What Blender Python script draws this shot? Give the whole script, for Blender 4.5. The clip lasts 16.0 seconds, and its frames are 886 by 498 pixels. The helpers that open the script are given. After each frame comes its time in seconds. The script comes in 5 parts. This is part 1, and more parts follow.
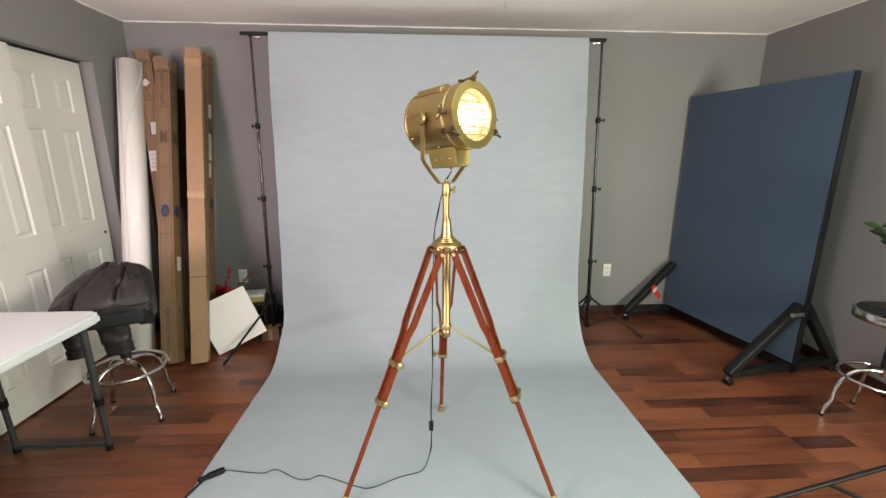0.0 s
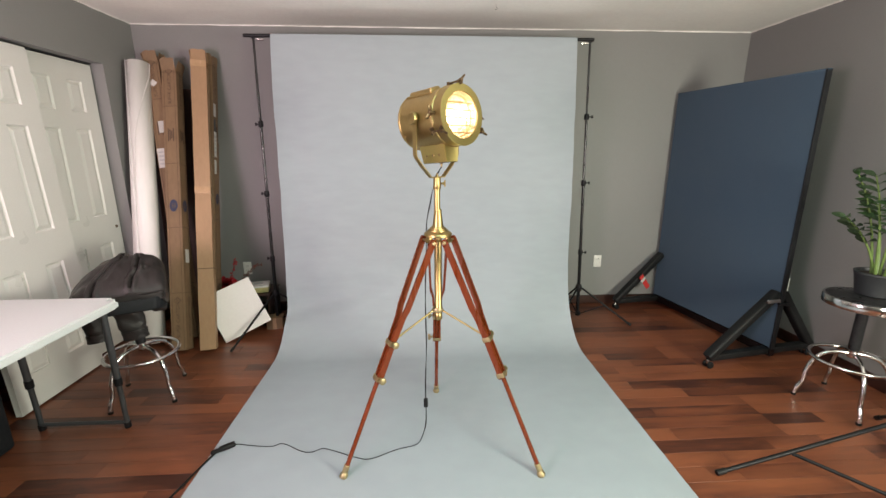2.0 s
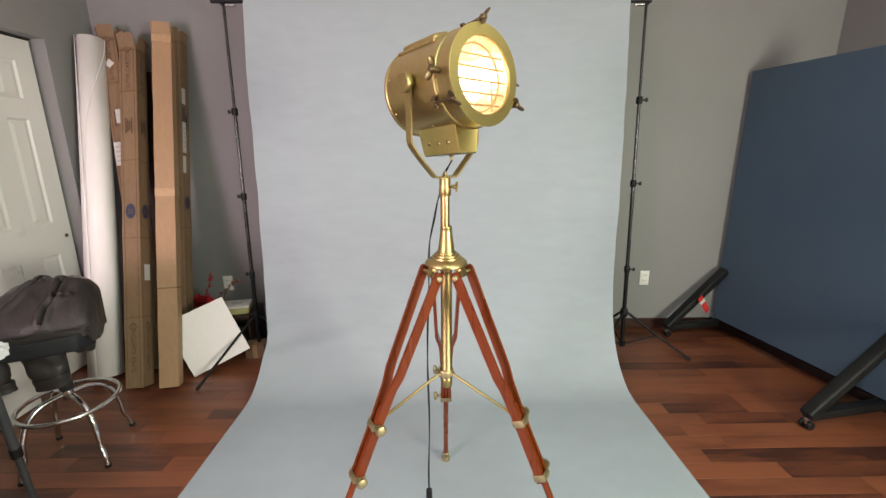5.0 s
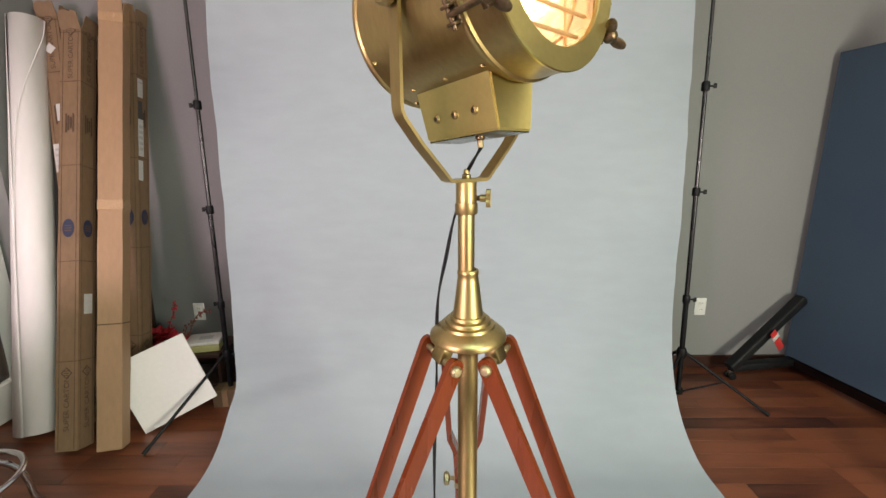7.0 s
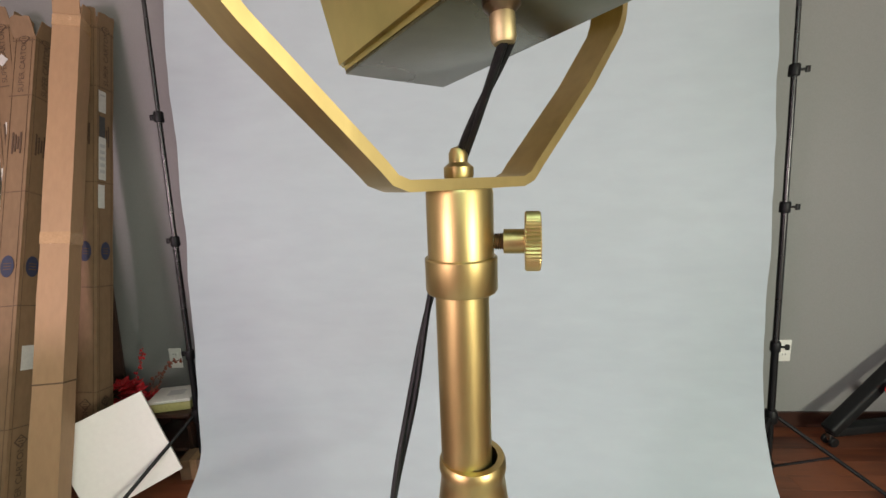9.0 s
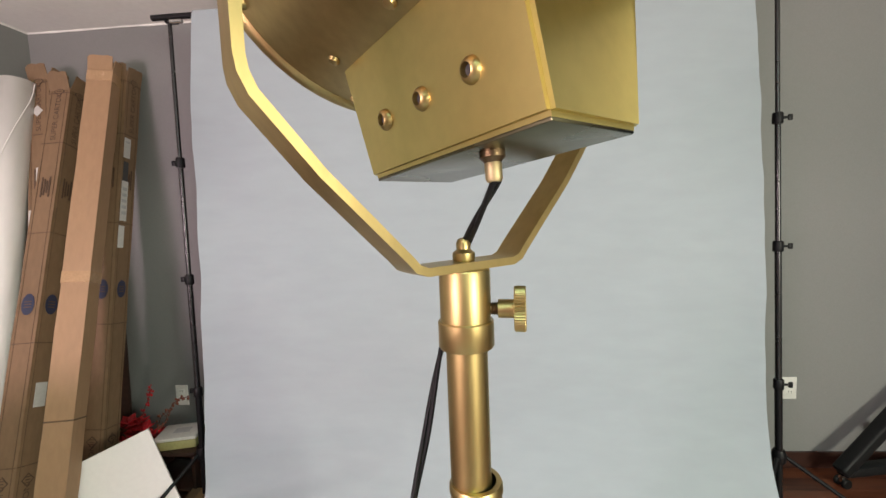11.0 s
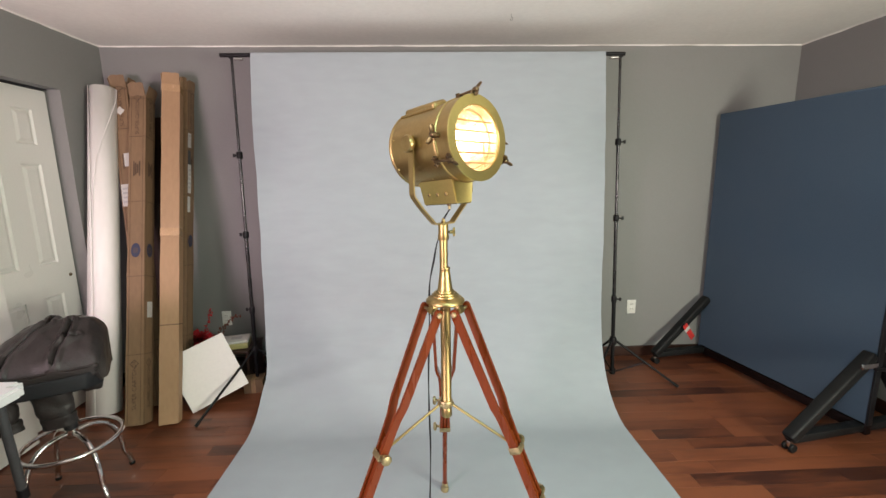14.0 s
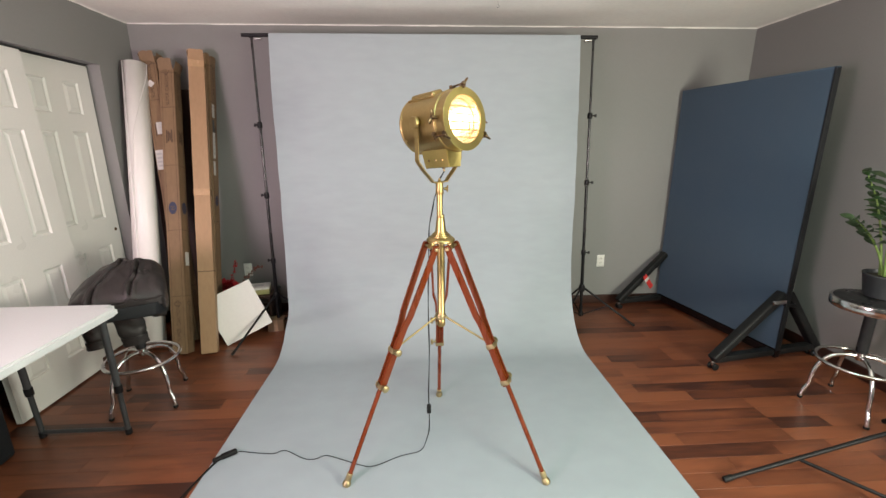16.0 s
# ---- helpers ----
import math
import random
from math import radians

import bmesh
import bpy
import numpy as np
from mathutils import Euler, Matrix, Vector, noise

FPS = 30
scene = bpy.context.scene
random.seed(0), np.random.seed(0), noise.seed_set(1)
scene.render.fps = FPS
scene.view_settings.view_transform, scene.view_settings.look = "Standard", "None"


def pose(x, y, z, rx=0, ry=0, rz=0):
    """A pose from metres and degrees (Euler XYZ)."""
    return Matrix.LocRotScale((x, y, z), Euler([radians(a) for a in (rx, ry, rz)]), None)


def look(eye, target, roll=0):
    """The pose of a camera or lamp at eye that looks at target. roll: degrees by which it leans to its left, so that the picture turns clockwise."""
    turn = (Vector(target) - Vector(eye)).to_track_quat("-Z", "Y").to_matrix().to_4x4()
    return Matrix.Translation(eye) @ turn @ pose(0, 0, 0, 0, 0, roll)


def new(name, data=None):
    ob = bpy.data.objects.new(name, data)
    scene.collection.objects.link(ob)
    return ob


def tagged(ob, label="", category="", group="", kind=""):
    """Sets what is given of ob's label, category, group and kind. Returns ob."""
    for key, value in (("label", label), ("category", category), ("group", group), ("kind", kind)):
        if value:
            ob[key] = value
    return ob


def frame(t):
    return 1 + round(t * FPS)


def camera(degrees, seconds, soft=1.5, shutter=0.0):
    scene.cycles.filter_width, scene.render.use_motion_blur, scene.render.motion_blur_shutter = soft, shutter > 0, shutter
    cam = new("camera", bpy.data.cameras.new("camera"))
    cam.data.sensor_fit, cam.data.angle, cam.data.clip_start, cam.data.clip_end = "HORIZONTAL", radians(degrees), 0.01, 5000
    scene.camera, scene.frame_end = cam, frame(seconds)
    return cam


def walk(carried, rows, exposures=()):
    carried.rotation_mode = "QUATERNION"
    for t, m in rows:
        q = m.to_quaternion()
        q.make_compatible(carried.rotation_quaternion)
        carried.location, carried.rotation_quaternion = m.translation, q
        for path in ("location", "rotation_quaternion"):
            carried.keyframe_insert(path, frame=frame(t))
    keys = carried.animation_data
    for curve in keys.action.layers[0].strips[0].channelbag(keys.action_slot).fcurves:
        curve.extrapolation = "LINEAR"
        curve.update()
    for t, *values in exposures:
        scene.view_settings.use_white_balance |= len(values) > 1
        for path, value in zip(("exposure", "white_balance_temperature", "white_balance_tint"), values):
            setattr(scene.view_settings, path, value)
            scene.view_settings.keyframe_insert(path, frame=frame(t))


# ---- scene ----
cam = camera(94.5, 16.0)
PATH = [
    (0, (-0.115, -0.121, 1.468), (-0.006, 1.824, 1.014), 0.2),
    (0.5, (-0.094, -0.181, 1.465), (0.013, 1.759, 0.991), 0.2),
    (1, (-0.098, -0.237, 1.468), (0.007, 1.704, 0.996), 0.1),
    (1.5, (-0.098, -0.262, 1.472), (0.003, 1.678, 0.995), 0.0),
    (2, (-0.083, -0.272, 1.473), (0.022, 1.668, 0.998), -0.1),
    (2.5, (-0.062, -0.251, 1.471), (0.052, 1.69, 1.003), -0.2),
    (3, (-0.05, -0.162, 1.47), (0.063, 1.78, 1.004), -0.3),
    (3.5, (-0.062, 0.005, 1.468), (0.048, 1.948, 1.01), -0.4),
    (4, (-0.063, 0.114, 1.458), (0.027, 2.056, 0.989), -0.5),
    (4.2, (-0.061, 0.143, 1.454), (0.015, 2.086, 0.984), -0.6),
    (4.9, (-0.038, 0.323, 1.437), (-0.007, 2.265, 0.957), -0.4),
    (5.6, (-0.002, 0.543, 1.417), (-0.019, 2.484, 0.937), 0.1),
    (6.3, (-0.004, 0.737, 1.401), (-0.036, 2.682, 0.937), -0.0),
    (6.5, (-0.022, 0.796, 1.396), (-0.052, 2.743, 0.939), -0.2),
    (7, (-0.041, 0.897, 1.388), (-0.062, 2.849, 0.952), -0.6),
    (7.5, (-0.031, 1.017, 1.385), (-0.065, 2.976, 0.982), -1.1),
    (8, (-0.015, 1.16, 1.375), (-0.061, 3.124, 0.996), -1.5),
    (8.2, (-0.011, 1.205, 1.373), (-0.076, 3.17, 1.006), -1.6),
    (8.9, (-0.007, 1.321, 1.359), (-0.123, 3.289, 1.021), -2.0),
    (9.6, (-0.013, 1.388, 1.344), (-0.194, 3.357, 1.045), -2.3),
    (10.3, (-0.015, 1.377, 1.35), (-0.21, 3.351, 1.096), -2.4),
    (10.5, (-0.01, 1.362, 1.356), (-0.192, 3.34, 1.122), -2.3),
    (11, (-0.006, 1.277, 1.386), (-0.145, 3.265, 1.215), -2.2),
    (11.5, (-0.017, 1.138, 1.394), (-0.103, 3.132, 1.267), -1.9),
    (12, (-0.033, 0.944, 1.408), (-0.065, 2.941, 1.295), -1.6),
    (12.5, (-0.031, 0.782, 1.425), (-0.021, 2.778, 1.295), -1.2),
    (13, (-0.024, 0.569, 1.446), (0.009, 2.559, 1.254), -0.9),
    (13.5, (-0.029, 0.399, 1.48), (0.021, 2.382, 1.22), -0.8),
    (14, (-0.058, 0.244, 1.497), (0.011, 2.213, 1.152), -0.8),
    (14.5, (-0.084, 0.088, 1.508), (0.009, 2.044, 1.099), -0.6),
    (15, (-0.092, -0.032, 1.509), (0.012, 1.913, 1.051), -0.5),
    (15.5, (-0.085, -0.153, 1.511), (0.019, 1.784, 1.024), -0.4),
    (16, (-0.09, -0.231, 1.511), (0.011, 1.704, 1.014), -0.4),
]
walk(cam, [(t, look(eye, target, roll)) for t, eye, target, roll in PATH])

# ---- light ----
world = bpy.data.worlds.new("room_air")
world.use_nodes = True
world.node_tree.nodes["Background"].inputs[0].default_value = (0.5, 0.5, 0.55, 1)
world.node_tree.nodes["Background"].inputs[1].default_value = 0.05
scene.world = world
scene.view_settings.exposure = 0.0


def softbox(at, aim, size, watts, colour):
    data = bpy.data.lights.new("studio_lamp", "AREA")
    data.shape, data.size, data.energy, data.color = "DISK", size, watts, colour
    new("studio_lamp", data).matrix_world = look(at, aim)


# a pinkish and a yellow-green studio softbox either side of the viewer, and a cool round ceiling light
softbox((-1.95, -0.60, 1.30), (0.0, 3.0, 1.05), 0.95, 81, (1.0, 0.730, 0.82))
softbox((2.25, -1.00, 1.28), (-0.8, 2.5, 1.60), 0.95, 127, (1.0, 0.985, 0.825))
disc = bpy.data.lights.new("ceiling_light", "AREA")
disc.shape, disc.size, disc.energy, disc.color = "DISK", 1.15, 26, (0.46, 1.0, 0.92)
new("ceiling_light", disc).location = (0.40, 0.05, 2.41)


# ---- materials ----
def nodes_of(name):
    m = bpy.data.materials.new(name)
    m.use_nodes = True
    return m, m.node_tree.nodes, m.node_tree.links, m.node_tree.nodes["Principled BSDF"]


def surface(name, colour, rough=0.5, metal=0.0, vary=0.12, size=6.0, grain=60.0, bump=0.1, stretch=(1, 1, 1), per_piece=0.0, coat=0.0, sheen=0.0, rough_vary=0.12, depth=0.002, spec=0.5):
    """Two scales of variation in colour, gloss and relief on one base colour."""
    m, n, l, b = nodes_of(name)
    co = n.new("ShaderNodeTexCoord")
    mp = n.new("ShaderNodeMapping")
    mp.inputs["Scale"].default_value = stretch
    l.new(co.outputs["Object"], mp.inputs[0])
    big, fine = n.new("ShaderNodeTexNoise"), n.new("ShaderNodeTexNoise")
    for t, s, d in ((big, size, 4), (fine, grain, 6)):
        t.inputs["Scale"].default_value, t.inputs["Detail"].default_value = s, d
        l.new(mp.outputs[0], t.inputs["Vector"])
    mixed = n.new("ShaderNodeMath")
    mixed.operation = "ADD"
    l.new(big.outputs[0], mixed.inputs[0])
    l.new(fine.outputs[0], mixed.inputs[1])
    ramp = n.new("ShaderNodeMapRange")
    ramp.inputs[1].default_value, ramp.inputs[2].default_value = 0.7, 1.3
    ramp.inputs[3].default_value, ramp.inputs[4].default_value = 1 - vary, 1 + vary
    l.new(mixed.outputs[0], ramp.inputs[0])
    hsv = n.new("ShaderNodeHueSaturation")
    hsv.inputs["Color"].default_value = (*colour, 1)
    value = ramp.outputs[0]
    if per_piece:
        info = n.new("ShaderNodeObjectInfo")
        mr = n.new("ShaderNodeMapRange")
        mr.inputs[3].default_value, mr.inputs[4].default_value = 1 - per_piece, 1 + per_piece
        l.new(info.outputs["Random"], mr.inputs[0])
        mul = n.new("ShaderNodeMath")
        mul.operation = "MULTIPLY"
        l.new(value, mul.inputs[0])
        l.new(mr.outputs[0], mul.inputs[1])
        value = mul.outputs[0]
    l.new(value, hsv.inputs["Value"])
    l.new(hsv.outputs[0], b.inputs["Base Color"])
    rr = n.new("ShaderNodeMapRange")
    rr.inputs[1].default_value, rr.inputs[2].default_value = 0.3, 0.7
    rr.inputs[3].default_value, rr.inputs[4].default_value = max(0.02, rough - rough_vary), min(1, rough + rough_vary)
    l.new(big.outputs[0], rr.inputs[0])
    l.new(rr.outputs[0], b.inputs["Roughness"])
    b.inputs["Metallic"].default_value = metal
    b.inputs["Specular IOR Level"].default_value = spec
    b.inputs["Coat Weight"].default_value = coat
    b.inputs["Sheen Weight"].default_value = sheen
    if bump:
        bp = n.new("ShaderNodeBump")
        bp.inputs["Strength"].default_value, bp.inputs["Distance"].default_value = bump, depth
        l.new(fine.outputs[0], bp.inputs["Height"])
        l.new(bp.outputs[0], b.inputs["Normal"])
    return m


def wood_floor(name):
    """Red-brown laminate: streaks along the plank, each plank its own tone."""
    m, n, l, b = nodes_of(name)
    co, info, geo = n.new("ShaderNodeTexCoord"), n.new("ShaderNodeObjectInfo"), n.new("ShaderNodeNewGeometry")
    mp = n.new("ShaderNodeMapping")
    mp.inputs["Scale"].default_value = (2.6, 17, 1)
    rnd = n.new("ShaderNodeMath")
    rnd.operation = "ADD"
    l.new(info.outputs["Random"], rnd.inputs[0])
    l.new(geo.outputs["Random Per Island"], rnd.inputs[1])
    off = n.new("ShaderNodeVectorMath")
    off.operation = "MULTIPLY_ADD"
    off.inputs[1].default_value = (1, 1, 1)
    l.new(co.outputs["Object"], off.inputs[0])
    com = n.new("ShaderNodeCombineXYZ")
    sc = n.new("ShaderNodeMath")
    sc.operation = "MULTIPLY"
    sc.inputs[1].default_value = 37.0
    l.new(rnd.outputs[0], sc.inputs[0])
    for i in range(3):
        l.new(sc.outputs[0], com.inputs[i])
    l.new(com.outputs[0], off.inputs[2])
    l.new(off.outputs[0], mp.inputs[0])
    grain, blot = n.new("ShaderNodeTexNoise"), n.new("ShaderNodeTexNoise")
    grain.inputs["Scale"].default_value, grain.inputs["Detail"].default_value, grain.inputs["Distortion"].default_value = 1.5, 6, 1.1
    blot.inputs["Scale"].default_value, blot.inputs["Detail"].default_value = 0.55, 3
    l.new(mp.outputs[0], grain.inputs["Vector"])
    l.new(mp.outputs[0], blot.inputs["Vector"])
    tone = n.new("ShaderNodeMath")
    tone.operation = "FRACT"
    l.new(sc.outputs[0], tone.inputs[0])
    a = n.new("ShaderNodeMath")
    a.operation = "MULTIPLY_ADD"
    a.inputs[1].default_value = 0.50
    l.new(tone.outputs[0], a.inputs[0])
    g2 = n.new("ShaderNodeMath")
    g2.operation = "MULTIPLY_ADD"
    g2.inputs[1].default_value = 0.50
    l.new(grain.outputs[0], g2.inputs[0])
    l.new(blot.outputs[0], g2.inputs[2])
    l.new(g2.outputs[0], a.inputs[2])
    ramp = n.new("ShaderNodeValToRGB")
    e = ramp.color_ramp.elements
    e[0].position, e[0].color = 0.50, (0.050, 0.0170, 0.0105, 1)
    e[1].position, e[1].color = 0.86, (0.205, 0.067, 0.030, 1)
    mid = ramp.color_ramp.elements.new(0.66)
    mid.color = (0.130, 0.041, 0.0195, 1)
    div = n.new("ShaderNodeMath")
    div.operation = "DIVIDE"
    div.inputs[1].default_value = 1.4
    l.new(a.outputs[0], div.inputs[0])
    l.new(div.outputs[0], ramp.inputs[0])
    l.new(ramp.outputs[0], b.inputs["Base Color"])
    rr = n.new("ShaderNodeMapRange")
    rr.inputs[3].default_value, rr.inputs[4].default_value = 0.24, 0.42
    l.new(grain.outputs[0], rr.inputs[0])
    l.new(rr.outputs[0], b.inputs["Roughness"])
    bp = n.new("ShaderNodeBump")
    bp.inputs["Strength"].default_value, bp.inputs["Distance"].default_value = 0.15, 0.001
    l.new(grain.outputs[0], bp.inputs["Height"])
    l.new(bp.outputs[0], b.inputs["Normal"])
    return m


def glowing(name, colour, strength):
    m, n, l, b = nodes_of(name)
    b.inputs["Base Color"].default_value = (*colour, 1)
    b.inputs["Emission Color"].default_value = (*colour, 1)
    b.inputs["Emission Strength"].default_value = strength
    return m


def clear_glass(name):
    m, n, l, b = nodes_of(name)
    n.remove(b)
    tr, gl, mx = n.new("ShaderNodeBsdfTransparent"), n.new("ShaderNodeBsdfGlossy"), n.new("ShaderNodeMixShader")
    tr.inputs[0].default_value = (0.98, 0.97, 0.94, 1)
    gl.inputs["Roughness"].default_value = 0.06
    mx.inputs[0].default_value = 0.05
    l.new(tr.outputs[0], mx.inputs[1])
    l.new(gl.outputs[0], mx.inputs[2])
    l.new(mx.outputs[0], n["Material Output"].inputs[0])
    return m


M_WALL = surface("grey_wall_paint", (0.224, 0.226, 0.219), 0.62, vary=0.05, size=1.3, grain=160, bump=0.25)
M_CEIL = surface("white_ceiling_texture", (0.90, 0.885, 0.83), 0.85, vary=0.04, size=2.0, grain=38, bump=0.22, depth=0.004)
M_FLOOR = wood_floor("red_brown_laminate")
M_JOINT = surface("dark_joint", (0.06, 0.024, 0.015), 0.7)
M_BASE = surface("dark_wood_baseboard", (0.036, 0.013, 0.008), 0.45, vary=0.25, size=4, grain=40, stretch=(1, 1, 6))
M_DOOR = surface("white_door_paint", (0.70, 0.70, 0.66), 0.38, vary=0.03, size=2, grain=120, bump=0.06)
M_GAPSHADE = surface("closet_shade", (0.05, 0.05, 0.05), 0.8)
M_PAPER = surface("blue_grey_paper", (0.308, 0.352, 0.376), 0.78, vary=0.04, size=1.3, grain=9, bump=0.10, depth=0.006, stretch=(0.7, 1, 2.2))
M_BRASS = surface("antique_brass", (0.415, 0.310, 0.130), 0.39, 1.0, vary=0.10, size=9, grain=150, bump=0.05, stretch=(1, 1, 0.25), rough_vary=0.07)
M_BRASSF = surface("polished_brass_ring", (0.54, 0.445, 0.165), 0.36, 1.0, vary=0.06, size=7, grain=120, bump=0.05, rough_vary=0.06)
M_BRASSD = surface("aged_brass_screws", (0.17, 0.118, 0.066), 0.42, 1.0, vary=0.3, size=60, grain=300, bump=0.1)
M_BRASSP = surface("pale_brass", (0.44, 0.36, 0.20), 0.5, 1.0, vary=0.2, size=40, grain=200, bump=0.1)
M_ZINC = surface("dull_zinc_plate", (0.145, 0.132, 0.078), 0.24, 1.0, vary=0.1, size=12, grain=120, bump=0.03)
M_REFL = surface("bright_reflector", (0.93, 0.84, 0.70), 0.22, 0.75, vary=0.12, size=30, grain=38, bump=0.5, depth=0.005)
M_LEG = surface("mahogany_stained_wood", (0.140, 0.025, 0.0047), 0.30, vary=0.16, size=5, grain=45, bump=0.05, stretch=(5, 5, 0.5), spec=0.35)
M_BLACK = surface("black_powder_coat", (0.008, 0.008, 0.009), 0.42, vary=0.2, size=20, grain=200, spec=0.22)
M_POLE = surface("glossy_black_tube", (0.060, 0.059, 0.060), 0.27, 0.8, vary=0.04, size=4, grain=60, bump=0.0, rough_vary=0.02)
M_CORD = surface("black_rubber_cord", (0.008, 0.008, 0.008), 0.5, vary=0.2, size=40, grain=200, spec=0.22)
M_CARD = surface("brown_cardboard", (0.200, 0.124, 0.067), 0.72, vary=0.12, size=3.5, grain=70, bump=0.15, stretch=(1, 1, 0.35))
M_CARDF = surface("fresh_cardboard", (0.335, 0.207, 0.112), 0.66, vary=0.08, size=3, grain=60, bump=0.12, stretch=(1, 1, 0.35))
M_INK = surface("brown_print", (0.085, 0.050, 0.030), 0.7, vary=0.3, size=30, grain=90)
M_LINE = surface("faint_brown_print", (0.118, 0.070, 0.038), 0.7, vary=0.3, size=30, grain=90)
M_BLUEINK = surface("dark_blue_print", (0.026, 0.032, 0.068), 0.6, vary=0.3, size=60, grain=200)
M_STICK = surface("white_sticker", (0.56, 0.55, 0.52), 0.45, vary=0.08, size=30, grain=120)
M_TAPE = surface("clear_tape", (0.41, 0.262, 0.145), 0.16, vary=0.1, size=30, grain=120)
M_ROLL = surface("white_vinyl_roll", (0.80, 0.78, 0.755), 0.5, vary=0.05, size=2, grain=20, bump=0.1, stretch=(1, 1, 0.3))
M_FOAM = surface("white_foam_board", (0.82, 0.79, 0.765), 0.6, vary=0.03, size=3, grain=50)
M_PLAST = surface("white_table_plastic", (0.68, 0.69, 0.69), 0.42, vary=0.04, size=3, grain=140, bump=0.2)
M_GREYM = surface("grey_table_steel", (0.055, 0.057, 0.060), 0.42, 0.3, vary=0.15, size=12, grain=120)
M_CHROME = surface("chrome", (0.62, 0.61, 0.60), 0.17, 1.0, vary=0.08, size=12, grain=80, bump=0.0, rough_vary=0.06)
M_SEAT = surface("black_vinyl_seat", (0.018, 0.018, 0.019), 0.35, vary=0.2, size=14, grain=90, bump=0.15, spec=0.22)
M_LEATH = surface("black_leather", (0.023, 0.0195, 0.0185), 0.42, vary=0.25, size=9, grain=110, bump=0.3, depth=0.004, spec=0.3)
M_FABR = surface("blue_panel_fabric", (0.037, 0.068, 0.107), 0.85, vary=0.08, size=2.5, grain=260, bump=0.25, sheen=0.15)
M_FABE = surface("black_panel_edge", (0.012, 0.013, 0.015), 0.6, vary=0.2, size=12, grain=120, spec=0.22)
M_PADB = surface("dark_grey_panel_base", (0.010, 0.0105, 0.011), 0.5, vary=0.2, size=10, grain=140, spec=0.22)
M_RED = surface("red_ribbon", (0.55, 0.035, 0.03), 0.45, vary=0.2, size=20, grain=120)
M_PETAL = surface("red_silk_petals", (0.42, 0.008, 0.016), 0.6, vary=0.4, size=30, grain=90)
M_RUST = surface("rust_dry_leaf", (0.15, 0.04, 0.022), 0.7, vary=0.5, size=30, grain=90)
M_TWIG = surface("dry_twig", (0.09, 0.035, 0.025), 0.8, vary=0.3, size=30, grain=90)
M_LEAF = surface("glossy_green_leaf", (0.024, 0.055, 0.017), 0.40, vary=0.35, size=12, grain=60, per_piece=0.25)
M_STEM = surface("green_stem", (0.13, 0.20, 0.05), 0.45, vary=0.2, size=20, grain=80)
M_POT = surface("charcoal_pot", (0.03, 0.032, 0.035), 0.55, vary=0.15, size=12, grain=120)
M_SOIL = surface("soil", (0.03, 0.02, 0.013), 0.95, vary=0.4, size=30, grain=120, bump=0.8)
M_OUTLET = surface("outlet_plastic", (0.74, 0.73, 0.69), 0.3, vary=0.03)
M_SLOT = surface("outlet_slots", (0.05, 0.05, 0.05), 0.5)
M_TIN = surface("yellow_green_box_side", (0.36, 0.33, 0.14), 0.5, vary=0.15, size=12, grain=90)
M_LID = surface("pale_box_lid", (0.60, 0.59, 0.55), 0.5, vary=0.1, size=12, grain=90)
M_GREYINK = surface("grey_print", (0.42, 0.42, 0.42), 0.6)
M_DARKWD = surface("dark_brown_wood", (0.035, 0.016, 0.011), 0.5, vary=0.3, size=8, grain=60)
M_RAIL = surface("dark_panel_rail", (0.007, 0.0032, 0.003), 0.55, vary=0.3, size=8, grain=60, spec=0.15)
M_BULB = glowing("warm_bulb", (1.0, 0.80, 0.60), 13.0)
M_COPPER = surface("hot_copper_bars", (0.72, 0.40, 0.17), 0.5, 0.5, vary=0.1)
M_GLASS = clear_glass("lens_glass")


# ---- building helpers ----
def part(name, bm, material, parent=None, label="", smooth=True, m=None):
    me = bpy.data.meshes.new(name)
    bmesh.ops.recalc_face_normals(bm, faces=bm.faces)
    bm.to_mesh(me)
    bm.free()
    for mat in (material if isinstance(material, (list, tuple)) else [material]):
        me.materials.append(mat)
    if smooth:
        me.shade_smooth()
        me.set_sharp_from_angle(angle=radians(38))
    ob = new(name, me)
    ob.parent = parent
    if m is not None:
        ob.matrix_local = m
    return tagged(ob, label)


def thing(name, label, category, m=None, group="", kind=""):
    ob = new(name)
    ob.empty_display_size = 0.05
    if m is not None:
        ob.matrix_local = m
    return tagged(ob, label, category, group, kind)


def box(sx, sy, sz, at=(0, 0, 0), bevel=0.0, rot=None, bm=None, seg=2):
    """A box of that size round the point at, its edges rounded."""
    own = bmesh.new()
    bmesh.ops.create_cube(own, size=1.0, matrix=Matrix.Diagonal((sx, sy, sz, 1)))
    if bevel:
        bmesh.ops.bevel(own, geom=own.edges[:], offset=bevel, segments=seg, profile=0.5, affect="EDGES")
    own.transform(Matrix.Translation(at) @ (rot or Matrix.Identity(4)))
    if bm is None:
        return own
    return joined(bm, own)


def joined(bm, own):
    me = bpy.data.meshes.new("tmp")
    own.to_mesh(me)
    own.free()
    bm.from_mesh(me)
    bpy.data.meshes.remove(me)
    return bm


